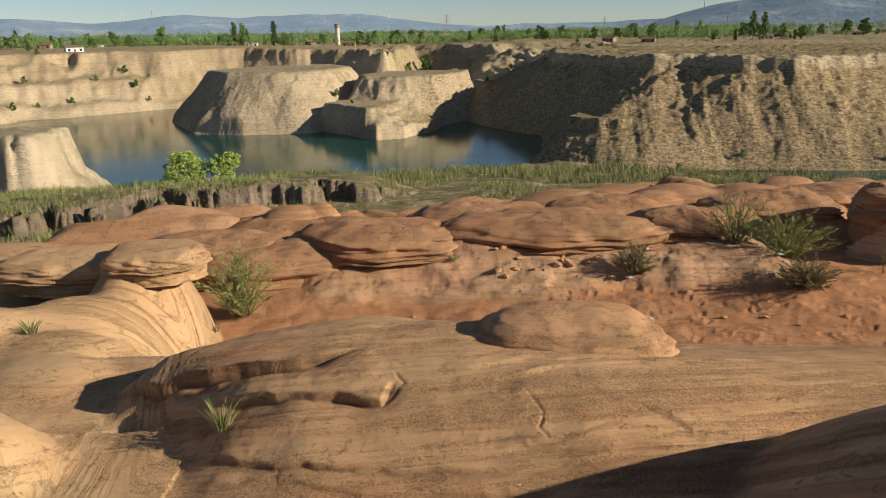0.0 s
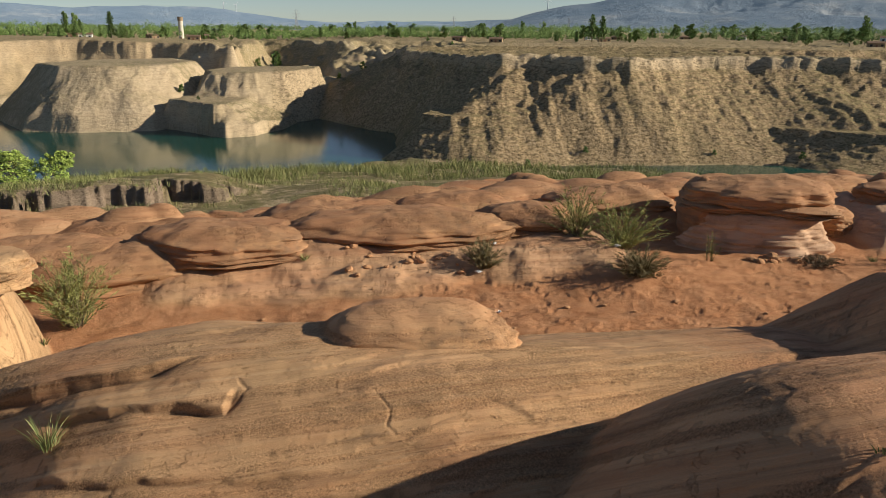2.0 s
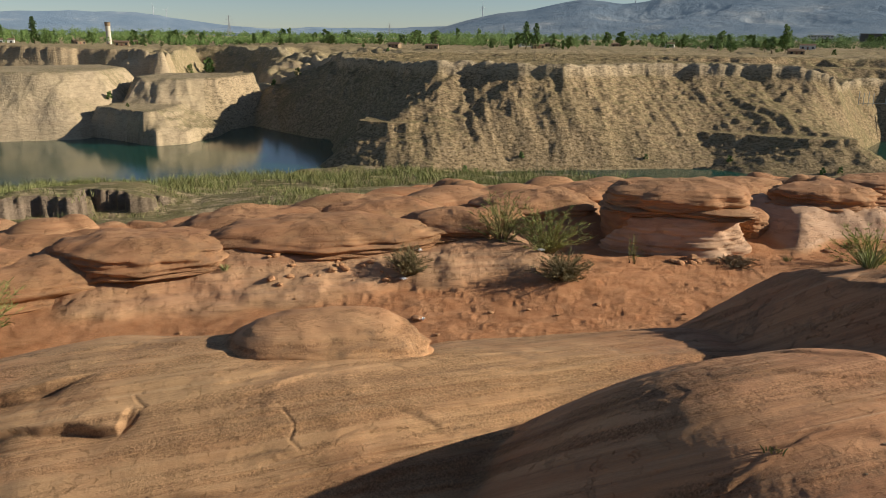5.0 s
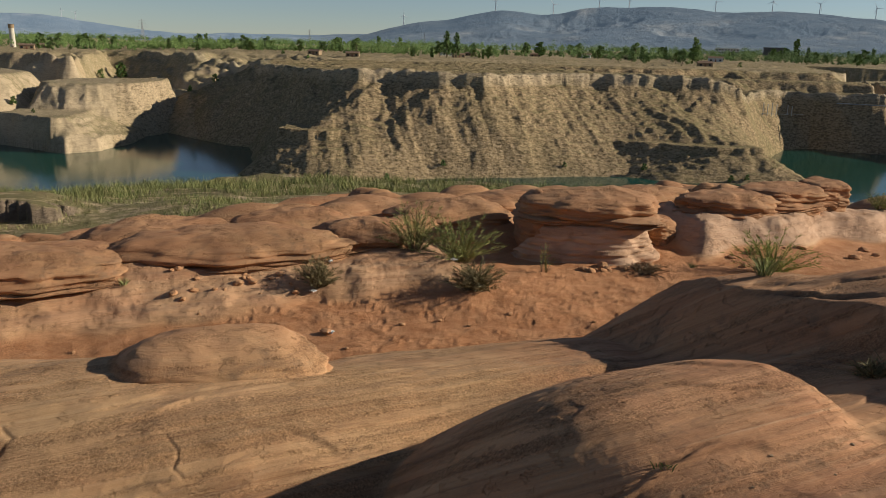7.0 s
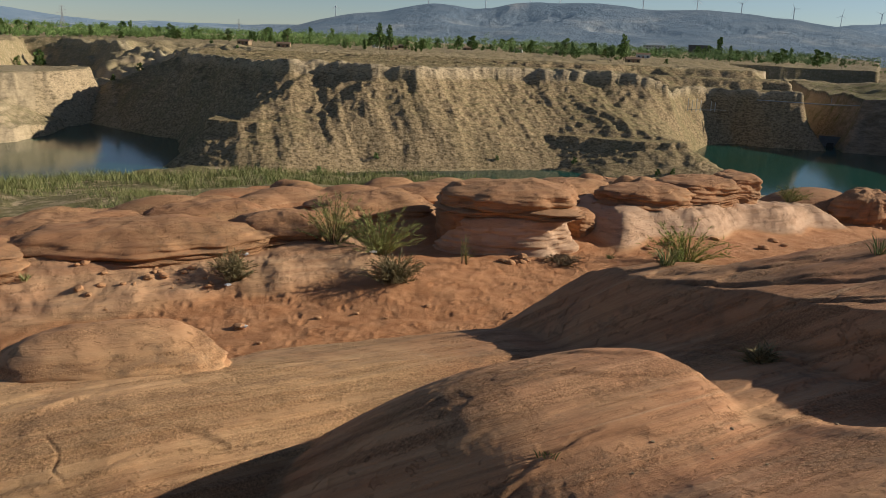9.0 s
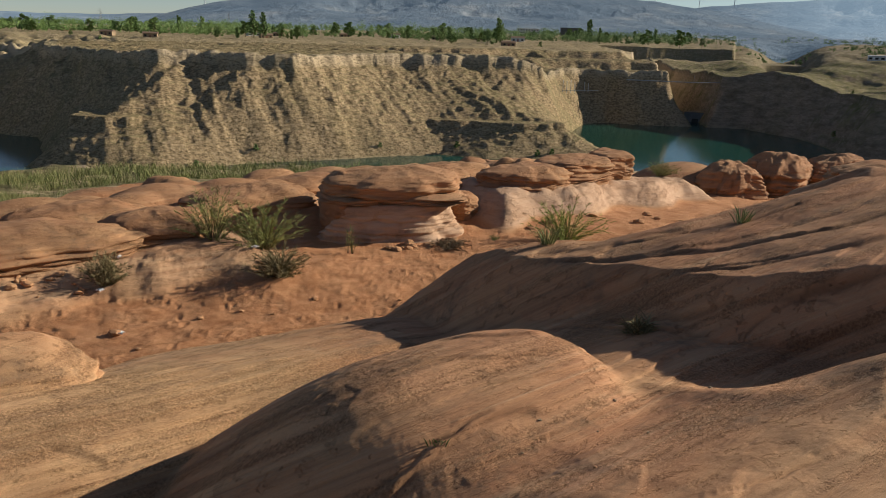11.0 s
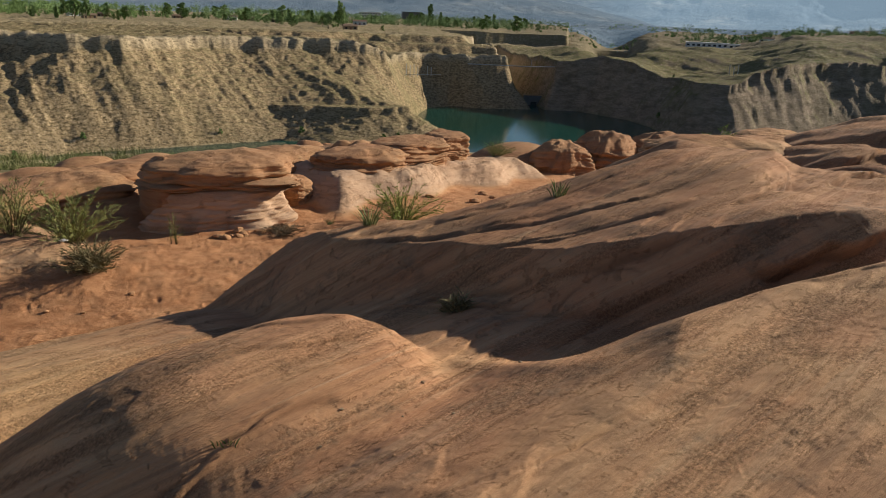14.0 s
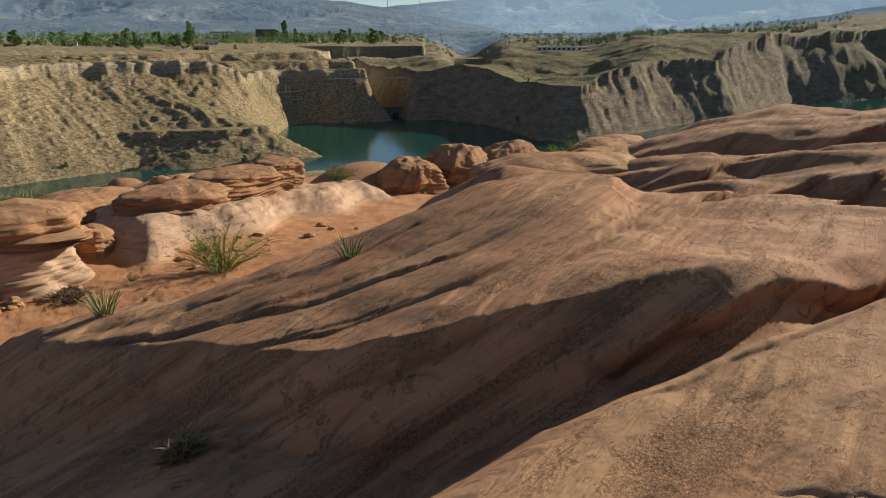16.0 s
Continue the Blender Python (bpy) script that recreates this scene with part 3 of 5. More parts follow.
# open joints in the rock
JOINTS = [
    [(0.56, 4.95), (0.66, 4.80), (0.62, 4.68), (0.70, 4.60)], [(-0.42, 5.25), (-0.34, 5.10), (-0.46, 4.98)], [(1.35, 4.84), (1.55, 4.80), (1.70, 4.68)],
    [(0.3, 4.62), (0.75, 4.60), (1.2, 4.68)], [(2.4, 2.86), (2.75, 2.82), (3.3, 2.84)], [(5.5, 4.1), (5.9, 3.85), (6.3, 3.9), (6.6, 3.75)],
    [(5.6, 3.2), (6.0, 2.95), (6.1, 2.7), (6.5, 2.6)], [(4.3, 0.3), (4.6, 0.55), (5.2, 0.7)], [(5.5, 0.55), (5.7, 0.85), (5.6, 1.1)], [(-2.3, 5.9), (-2.15, 6.1), (-2.2, 6.35)],
    [(3.0, 1.75), (3.5, 1.55), (3.9, 1.5)], [(7.0, 3.9), (7.6, 3.6), (8.0, 3.7)], [(-0.9, 5.7), (-0.3, 5.66), (0.2, 5.62)],
]

SLAB = [(-3.05, 5.75), (-1.2, 5.05), (0.4, 4.85), (1.6, 4.75), (2.6, 4.9), (3.5, 4.7), (4.6, 5.0), (5.6, 8.4), (4.6, 9.6), (2.6, 9.6), (1.9, 8.2), (1.1, 6.9), (0.4, 6.5), (-1.1, 6.75), (-2.95, 6.5)]
HUMP = [(2.2, 3.3), (2.9, 2.6), (3.5, 2.3), (4.2, 2.6), (4.5, 2.95), (4.6, 3.3), (4.3, 3.72), (3.6, 3.95), (2.7, 3.8)]
RIDGE = [(5.35, 5.75), (5.62, 4.4), (5.72, 3.35), (6.1, 2.7), (6.45, 2.15), (7.05, 1.65), (8.2, 1.05), (10.5, 0.1), (20, -4), (24, 3.0), (20, 7.5), (16.5, 8.2), (13.5, 6.8), (11.2, 5.6), (9.2, 4.6), (7.9, 4.8), (6.9, 5.6), (5.7, 6.5)]
STAND = [(-1.5, 0.9), (0.5, 1.5), (2.2, 1.6), (3.2, 2.05), (4.4, 2.05), (5.2, 2.12), (5.9, 2.0), (6.6, 1.75), (7.6, 1.25), (9, 0.45), (16, -3), (8, -8), (-6, -8), (-6, -1)]


def bench(x, y):
    """Height of the sandstone and the sand on it, and the shares of sand and of pale rock."""
    wx, wy = x + 0.08 * fbm(x / 1.9, y / 1.9, 2, 204), y + 0.08 * fbm(x / 1.9, y / 1.9, 2, 207)
    wav = fbm(x / 1.6, y / 2.4, 4, 210)
    sand = 0.08 + 0.04 * fbm(x / 1.3, y / 1.3, 3, 200) + 0.22 * np.exp(-((x - 5.4) / 1.6) ** 2 - ((y - 11.6) / 1.2) ** 2) \
        + 0.30 * step(12.0, 13.6, y) * step(1.6, 3.2, np.hypot((x - 7) * 0.5, y - 12)) * step(13, 9, x) - 0.09 * np.clip(x - 13, 0, 14) - 0.05 * np.maximum(y - 16, 0) - 0.10 * np.exp(-((x + 0.5) / 1.5) ** 2 - ((y - 11) / 1.5) ** 2)
    apron = sand - 0.06 + 0.44 * step(14.6, 13.6, y) * step(11.0, 12.8, y + 0.3 * fbm(x / 1.7, y / 1.7, 3, 206)) * step(-3.4, -1.8, x) * step(6.2, 4.8, x) + 0.03 * fbm(x * 1.5, y * 1.5, 4, 208) + 0.045 * fbm(x * 1.3, y * 4.0, 5, 211, 0.6) * step(11.2, 12.0, y)
    wall = sand - 0.06 + 0.62 * step(12.7, 13.6, y + 0.25 * np.sin(x * 2) - 0.22 * (x - 13)) * step(10.2, 11.4, x) * step(20.0, 18.5, x) * step(17.0, 15.0, y)
    z = smax(smax(sand, apron, 0.06), wall, 0.08)
    z = z + 0.05 * fbm(x * 3.2, y * 3.2, 4, 209) * step(0.05, 0.2, wall - sand) * step(0.3, 0.1, z - wall)
    pale = step(0.02, 0.12, np.maximum(apron, wall) - sand) * step(0.45, 0.2, z - np.maximum(apron, wall))
    # flat slab in front of the sand
    top = 1.70 - 0.405 * np.maximum(y - 5.42, 0) * step(0.6, 1.8, x) - 0.10 * np.maximum(x - 1.1, 0) * step(6.5, 5.0, y) - 0.06 * np.maximum(-x - 0.4, 0) ** 2 + 0.03 * wav - 0.035 * step(1.2, -1.6, x)
    slab = sum(shelf(wx + 0.26 * math.cos(k), wy + 0.26 * math.sin(k), SLAB, top, 0.55 + 0.5 * step(-1.5, -2.7, x), 0.30, 1.15) for k in (0.0, 0.9, 1.8, 2.7, 3.6, 4.5, 5.4)) / 7 + 0.03
    z = smax(z, slab, 0.10)
    # left: rounded knolls
    for args in LEFT_KNOLLS:
        z = smax(z, dome(wx, wy, *args), 0.14)
    # gully floor between the slab and the hump
    z = smax(z, np.where(y < 5.4, 0.92 + 0.13 * step(-0.6, -1.8, x) + 0.16 * np.maximum(4.2 - y, 0) + 0.1 * np.clip(x - 1, 0, 2.5) - 0.5 * np.maximum(x - 4, 0) + 0.02 * fbm(x * 1.6, y * 1.6, 3, 212), -5), 0.22)
    z = smax(z, np.where((x < -2) & (y < 7), 1.06 - 0.02 * np.abs(y - 6) + 0.03 * wav, -5), 0.10)
    # hump before the hollow
    top = 2.25 + 0.13 * (wy - 3.1) - 0.10 * np.maximum(3.6 - wx, 0) ** 2 - 0.12 * np.maximum(wx - 4.0, 0) + 0.02 * wav
    back = step(6.9, 7.5, wx + wy)
    hump = sum(shelf(wx + 0.24 * math.cos(k), wy + 0.24 * math.sin(k), HUMP, top, 0.62 + 0.9 * back, 0.38 - 0.2 * back, 1.35 - 0.2 * back) for k in (0.0, 0.9, 1.8, 2.7, 3.6, 4.5, 5.4)) / 7 + 0.03
    z = smax(z, hump, 0.10)
    floor = 2.01 + 0.04 * (x - 5) - 0.34 * np.maximum((y - 3.3) * 0.8 + (4.6 - x) * 0.35 * step(2.8, 3.6, y), 0) ** 1.15 - 0.6 * np.maximum(3.3 - x, 0) - 0.9 * np.maximum(x - 7.2, 0)
    z = smax(z, np.where((x > 2) & (y < 7), floor, -5), 0.12)
    # long ridge
    top = smin(2.44 + 0.168 * (x - 5.97) - 0.17 * (y - 3.46), 2.86 - 0.03 * np.clip(x - 7, 0, 4) + 0.05 * np.clip(x - 10.5, 0, 5) - 0.05 * np.maximum(y - 2.6, 0) - 0.09 * np.maximum(x - 15, 0) - 0.27 * np.maximum(y - 3.6, 0) * step(9.5, 11, x), 0.2) + 0.04 * wav
    layer = signed(wx, wy, [(5.76, 4.1), (6.07, 3.6), (6.79, 3.0), (7.7, 2.85), (8.6, 2.98), (9.16, 3.2), (10.1, 4.4), (9.9, 5.6), (6.2, 5.6)])
    top = top + (0.12 * step(7.0, 8.8, x)) * step(-0.16, 0.10, layer) - 0.02 - 0.08 * step(0.0, -0.7, layer) * step(7.2, 8.0, x)
    roll = fbm((wx + 0.3 * wy) / 1.5, (wy - 0.2 * wx) / 4.2, 3, 214)
    top = top + 0.26 * step(8.6, 10.5, x) * np.where(roll > 0, roll * 0.8, roll * 1.2)
    d = signed(wx, wy, RIDGE)
    frontness = step(-0.6, 0.6, (7.2 - x) * 0.62 + (4.6 - y) * 0.78)
    ridge = top - (1.25 * frontness + 0.5 * (1 - frontness)) * np.maximum(0.22 - d, 0) ** 1.2
    z = smax(z, ridge, 0.10)
    # rock under the camera
    top = 2.46 + 0.07 * (x - 4) * step(2, 4.5, x) + 0.10 * np.maximum(1.5 - y, 0) * step(2, 4, x) + 0.03 * wav
    top = smin(top, 2.62 + 0.06 * np.maximum(x - 4, 0), 0.15)
    stand = shelf(wx, wy, STAND, top, 0.42 - 0.06 * step(3.2, 3.6, x) + 0.45 * step(4.5, 5.2, x), 0.50 - 0.25 * step(4.3, 5.2, x), 1.15)
    z = smax(z, stand, 0.16)
    # the field of rounded rocks beyond the sand
    for args in FIELD_DOMES:
        z = smax(z, dome(wx, wy, *args), 0.12)
    for args in SMALL_DOMES:
        z = smax(z, dome(wx, wy, *args), 0.05)
    is_sand = step(0.07, 0.0, z - sand)
    hard = 1 - is_sand
    # the upper bed of the ridge ends in a step on its far side
    q, _ = beside(x, y, [(6.3, 5.25), (7.2, 4.75), (8.0, 4.35), (8.9, 4.15)], 0.06, 9)
    z = z - 0.13 * step(-0.02, 0.22, q) * step(1.6, 0.6, q) * step(6.0, 6.8, x) * step(9.8, 8.8, x)
    bed = z + (0.75 * y - 0.09 * x) * step(10.5, 8.5, y)
    led = fbm(x * 0.3, bed * 4.5, 3, 220)
    stack = bed * 5.0 + 1.3 * fbm(x * 0.4, y * 0.4, 3, 222)
    saw = step(0.0, 0.13, stack % 1.0) - stack % 1.0
    worn = np.clip(0.25 + 1.3 * fbm(x * 0.55, y * 0.8, 3, 224), 0, 1)
    stack2 = bed * 13.0 + 1.0 * fbm(x * 0.8, y * 0.8, 3, 226)
    saw2 = step(0.0, 0.2, stack2 % 1.0) - stack2 % 1.0
    front = step(5.7, 5.2, y) * step(3.2, 2.2, x)
    z = z + hard * (0.010 * led + (0.018 + 0.012 * front) * saw * worn + (0.008 + 0.006 * front) * saw2 * np.clip(0.2 + fbm(x * 0.9, y * 1.3, 3, 228), 0, 1) + 0.003 * fbm(x * 3, y * 5, 3, 230) + 0.0012 * fbm(x * 11, y * 11, 3, 236, 0.6))
    # flaked patches with a ragged rim
    flake = fbm(x * 0.9, y * 1.4, 5, 250, 0.6)
    z = z - hard * 0.003 * step(0.30, 0.36, flake) + hard * step(0.22, 0.5, fbm(x * 0.8 + 9, y * 1.1, 4, 252)) * 0.0010 * fbm(x * 24, y * 24, 2, 254, 0.7)
    shift = np.zeros(x.shape)
    cut = np.zeros(x.shape)
    for k, (line, drop, reach_in, over) in enumerate(LIPS):
        xs, ys = [p[0] for p in line], [p[1] for p in line]
        near = (x > min(xs) - 1.2) & (x < max(xs) + 1.2) & (y > min(ys) - 1.2) & (y < max(ys) + 1.2)
        if not near.any():
            continue
        px, py = x[near], y[near]
        d, along = beside(px, py, line, 0.035, k)
        if line[0][0] < line[-1][0]:
            ahead = np.array([line[0][1] - line[-1][1], line[-1][0] - line[0][0]])
        else:
            d, ahead = -d, np.array([line[-1][1] - line[0][1], line[0][0] - line[-1][0]])
        ends = step(-0.02, 0.14, along) * step(1.02, 0.86, along) * (0.75 + 0.5 * fbm(px * 1.7, py * 1.7, 2, 560 + k))
        hollow = np.exp(np.minimum(d, 0) / reach_in) * step(0.010, -0.025, d)
        z[near] -= drop * ends * hollow
        lift = np.exp(-np.maximum(d, 0) / 0.10) * step(-0.03, 0.01, d) * ends
        shift[near] += over * lift
        z[near] += 0.15 * drop * lift
        # a narrow dark line just below the lip, stronger for deeper drops
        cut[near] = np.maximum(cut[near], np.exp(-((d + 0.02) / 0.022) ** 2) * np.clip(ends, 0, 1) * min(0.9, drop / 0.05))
    for k, line in enumerate(JOINTS):
        xs, ys = [p[0] for p in line], [p[1] for p in line]
        near = (x > min(xs) - 0.3) & (x < max(xs) + 0.3) & (y > min(ys) - 0.3) & (y < max(ys) + 0.3)
        if near.any():
            d, along = beside(x[near], y[near], line, 0.05, 40 + k)
            groove = np.exp(-(d / 0.010) ** 2) * step(-0.02, 0.1, along) * step(1.02, 0.9, along)
            z[near] -= 0.010 * groove
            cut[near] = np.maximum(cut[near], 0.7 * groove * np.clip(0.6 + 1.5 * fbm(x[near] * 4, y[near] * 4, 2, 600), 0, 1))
    z = z + is_sand * (0.02 * fbm(x * 2.5, y * 2.5, 3, 240))
    # footprints and scuffs in the sand
    here = (x > -1.5) & (x < 11.5) & (y > 8.8) & (y < 13) & (is_sand > 0.3)
    if here.sum() > 2:
        fx, fy, dent = x[here], y[here], np.zeros(int(here.sum()))
        trail = np.random.RandomState(5)
        for _ in range(460):
            px, py, a = trail.uniform(0.5, 11), trail.uniform(9.2, 12.6), trail.uniform(0, np.pi)
            u, v = (fx - px) * np.cos(a) + (fy - py) * np.sin(a), -(fx - px) * np.sin(a) + (fy - py) * np.cos(a)
            q = (u / 0.085) ** 2 + (v / 0.045) ** 2
            dent += trail.uniform(0.4, 1.0) * (0.012 * np.exp(-((np.sqrt(q) - 1.5) / 0.4) ** 2) - 0.015 * np.exp(-q))
        z[here] += dent
    # falls away at the outer edge
    r = np.hypot(x - 1, y)
    brink = 16.6 + 4.2 * step(-1, 6, x) + 2.0 * step(6, 12, x) + 8 * step(14, 20, x) + 1.0 * fbm(x / 3, y / 3, 3, 260)
    z = z - np.maximum(r - brink, 0) ** 1.25 * 0.5
    return z, is_sand, pale * (1 - is_sand) * step(10.5, 11, y) * np.where(x < 8, 0.22, 0.85), shift, cut


LEFT_KNOLLS = [
    (-4.15, 9.3, 0.66, 0.95, 0, 1.48, 0.6, 2.4), (-4.6, 8.3, 1.15, 1.1, 0, 1.15, 0.8, 2.8), (-4.2, 7.3, 1.2, 1.0, 0, 1.12, 0.8, 2.6), (-3.9, 6.5, 1.3, 1.0, -20, 1.18, 0.8, 2.6), (-5.4, 7.6, 1.8, 1.5, 0, 1.3, 0.9),
    (-3.7, 4.75, 0.85, 0.75, 0, 1.50, 0.6, 2.5), (-6.5, 10.5, 2.3, 1.6, 0, 1.3, 0.9),
]
FIELD_DOMES = [
    (-7.2, 15.4, 3.3, 1.9, 0, 0.88, 0.8, 2.4), (-4.6, 16.4, 1.9, 1.1, 5, 0.48, 0.7, 2.4), (-2.9, 16.6, 1.8, 1.0, 0, 0.58, 0.7), (-0.6, 16.9, 2.0, 1.3, 0, 0.82, 0.7), (-3.4, 14.6, 1.6, 0.8, 6, 0.55, 0.6, 2.6),
    (0.8, 15.5, 2.0, 1.0, 5, 0.66, 0.7), (2.3, 16.9, 2.0, 1.2, 0, 0.70, 0.7), (3.4, 15.6, 1.7, 0.9, 10, 0.72, 0.7), (4.8, 17.2, 1.8, 1.1, 0, 0.72, 0.7), (-10.5, 12.6, 2.6, 1.7, 0, 0.9, 0.8),
    (6.4, 17.3, 1.6, 1.0, 0, 0.72, 0.7), (7.9, 17.8, 1.5, 1.0, 0, 0.55, 0.7), (9.3, 18.4, 1.6, 1.1, 0, 0.58, 0.7), (11.2, 17.2, 1.8, 1.2, 0, 0.58, 0.6), (4.0, 19.3, 2.2, 1.2, 0, 0.32, 0.6),
    (12.9, 17.4, 1.6, 1.1, 0, 0.55, 0.7), (14.6, 17.6, 1.6, 1.1, 0, 0.52, 0.7), (17.2, 17.6, 1.8, 1.2, 0, 0.42, 0.7), (6.6, 19.6, 1.7, 1.1, 0, 0.32, 0.6), (1.2, 19.0, 2.0, 1.1, 0, 0.28, 0.6), (8.6, 20.3, 1.7, 1.1, 0, 0.22, 0.6),
    (10.9, 19.7, 1.6, 1.0, 0, 0.28, 0.6), (13.6, 19.6, 1.8, 1.1, 0, 0.25, 0.6), (16.2, 19.4, 1.8, 1.1, 0, 0.2, 0.6), (21.0, 17.0, 2.0, 1.4, 0, 0.1, 0.6),
]

hump_at = np.random.RandomState(3)
SMALL_DOMES = []
for _ in range(64):
    hx, hy = hump_at.uniform(-6, 15), hump_at.uniform(14.6, 20.5)
    size = hump_at.uniform(0.45, 1.15)
    SMALL_DOMES.append((hx, hy, size, size * hump_at.uniform(0.5, 0.75), hump_at.uniform(-25, 25), 0.80 - 0.085 * (hy - 14.6) + hump_at.uniform(-0.14, 0.12), 0.45, 2.6))

bt = np.radians(np.concatenate([np.arange(-42, 90.01, 0.12), np.arange(93, 317, 4.0), [318.0]]))
br = np.concatenate([[0.001, 0.6, 1.0], np.geomspace(1.4, 3.0, 90), np.geomspace(3.01, 6.5, 300), np.geomspace(6.52, 33, 330)])
BR, BA = np.meshgrid(br, bt, indexing="ij")
BX, BY = 1.0 + BR * np.sin(BA), BR * np.cos(BA)
BZ, bsand, bpale, bshift, bcut = bench(BX, BY)
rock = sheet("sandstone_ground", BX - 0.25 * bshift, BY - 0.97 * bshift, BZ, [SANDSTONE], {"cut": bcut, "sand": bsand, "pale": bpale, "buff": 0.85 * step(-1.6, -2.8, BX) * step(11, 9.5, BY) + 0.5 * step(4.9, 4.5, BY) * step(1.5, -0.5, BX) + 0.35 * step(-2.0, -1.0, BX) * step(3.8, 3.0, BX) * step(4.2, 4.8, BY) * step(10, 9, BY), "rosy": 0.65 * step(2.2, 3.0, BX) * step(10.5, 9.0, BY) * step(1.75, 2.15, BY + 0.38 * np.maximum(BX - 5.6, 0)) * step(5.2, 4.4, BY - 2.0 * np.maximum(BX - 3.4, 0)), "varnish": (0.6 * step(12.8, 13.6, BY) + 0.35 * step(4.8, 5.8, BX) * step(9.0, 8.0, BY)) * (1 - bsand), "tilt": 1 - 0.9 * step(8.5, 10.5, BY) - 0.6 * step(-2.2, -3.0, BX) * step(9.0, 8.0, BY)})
tagged(rock, "smooth rounded red sandstone with drifts of sand", "rock ground", kind="structure")


def part(name, bm, material, parent=None, label=""):
    me = bpy.data.meshes.new(name)
    bm.to_mesh(me)
    bm.free()
    me.materials.append(material)
    ob = new(name, me)
    ob.parent = parent
    if label:
        ob["label"] = label
    return ob


def ground_at(x, y):
    return float(bench(np.array([float(x)]), np.array([float(y)]))[0][0])


PILLOW = [(0.96, -0.3), (0.97, 0.0), (0.95, 0.12), (1.02, 0.26), (1.03, 0.42), (0.99, 0.56), (0.91, 0.70), (0.78, 0.82), (0.58, 0.92), (0.30, 0.985), (0.0, 1.0)]
LOAF = [(0.90, -0.35), (0.90, 0.0), (0.86, 0.10), (0.99, 0.20), (1.04, 0.34), (1.01, 0.52), (0.92, 0.69), (0.76, 0.83), (0.52, 0.94), (0.26, 0.985), (0.0, 1.0)]
LAYER = [(0.93, -0.6), (0.93, 0.0), (0.88, 0.10), (0.99, 0.20), (1.02, 0.38), (1.01, 0.58), (0.96, 0.76), (0.86, 0.88), (0.62, 0.96), (0.30, 0.99), (0.0, 1.0)]
DOME = [(0.90, -0.3), (0.93, 0.0), (0.99, 0.12), (1.02, 0.30), (0.97, 0.50), (0.86, 0.68), (0.66, 0.84), (0.36, 0.96), (0.0, 1.0)]
BUN = [(0.97, -0.3), (0.97, 0.0), (0.90, 0.07), (0.99, 0.13), (1.03, 0.22), (0.99, 0.40), (0.89, 0.60), (0.70, 0.80), (0.38, 0.95), (0.0, 1.0)]
APRON = [(1.20, -0.30), (1.12, 0.0), (1.04, 0.18), (1.0, 0.40), (0.97, 0.6), (0.9, 0.9), (0.4, 1.0), (0.0, 1.0)]


def turned(profile, rx, ry, h, seed, rough=0.05, wide=96, tall=44, layers=7.0, knobs=0.07, lobed=1.0):
    """A layered rock: an outline with lobes, carried up a profile of radius and height."""
    v, a = np.meshgrid(np.linspace(0, 1, tall), np.linspace(0, 2 * np.pi, wide), indexing="ij")
    k = np.linspace(0, 1, len(profile))
    rad, hz = np.interp(v, k, [p[0] for p in profile]), np.interp(v, k, [p[1] for p in profile])
    lobe = 1 + lobed * (0.10 * np.cos(2 * a + seed) + 0.07 * np.cos(3 * a + 2.1 * seed) + 0.05 * np.cos(5 * a + seed * 1.7) + 0.025 * np.cos(9 * a + seed))
    square = 1 / (np.abs(np.cos(a)) ** 2.5 + np.abs(np.sin(a)) ** 2.5) ** (1 / 2.5)
    ca, sa = np.cos(a), np.sin(a)
    lay = fbm(hz * h * layers + 0.6 * ca + seed, 0.8 * ca + 0.6 * sa + seed, 3, 300 + seed % 7)
    knob = fbm(ca * 2.2 + seed * 3.3, sa * 2.2 + hz * 1.5, 4, 320)
    k = rad * lobe * square * (1 + rough * lay * np.clip(1.4 - hz, 0, 1) * 1.6 + knobs * knob)
    lam = (hz * h * 12 + 0.9 * fbm(ca * 1.3 + seed, sa * 1.3, 3, 330)) % 1.0
    k = k * (1 + 0.035 * (step(0.0, 0.2, lam) - lam) * np.clip(1.3 - hz, 0, 1))
    x, y = rx * k * ca, ry * k * sa
    z = h * hz + (0.10 * fbm(x * 0.9 + seed, y * 1.2, 3, 310) + 0.04 * fbm(x * 3, y * 3 + seed, 3, 313)) * h * np.clip(hz, 0, 1)
    return x, y, z


def cap_rock(cx, cy, z0, rx, ry, h, turn=0, seed=0, shape=None, rough=0.07, knobs=0.07, lobed=0.7, label="rounded red sandstone outcrop with worn layers"):
    root = new("sandstone_outcrop")
    root.matrix_world = pose(cx, cy, z0, 0, 0, turn)
    pieces = [("cap", turned(shape or PILLOW, rx, ry, h, seed, rough, 120, 60, knobs=knobs, lobed=lobed)),
              ("ledge", turned(LAYER, rx * 1.02, ry * 1.02, h * 0.34, seed, 0.06, 132, 36, layers=16, knobs=knobs, lobed=lobed))]
    for name, (x, y, z) in pieces:
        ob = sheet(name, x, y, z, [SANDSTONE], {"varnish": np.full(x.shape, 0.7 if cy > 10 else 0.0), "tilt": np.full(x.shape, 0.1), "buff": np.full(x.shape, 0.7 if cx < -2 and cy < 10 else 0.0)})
        ob.parent = root
    return tagged(root, label, "rock", "sandstone outcrops")


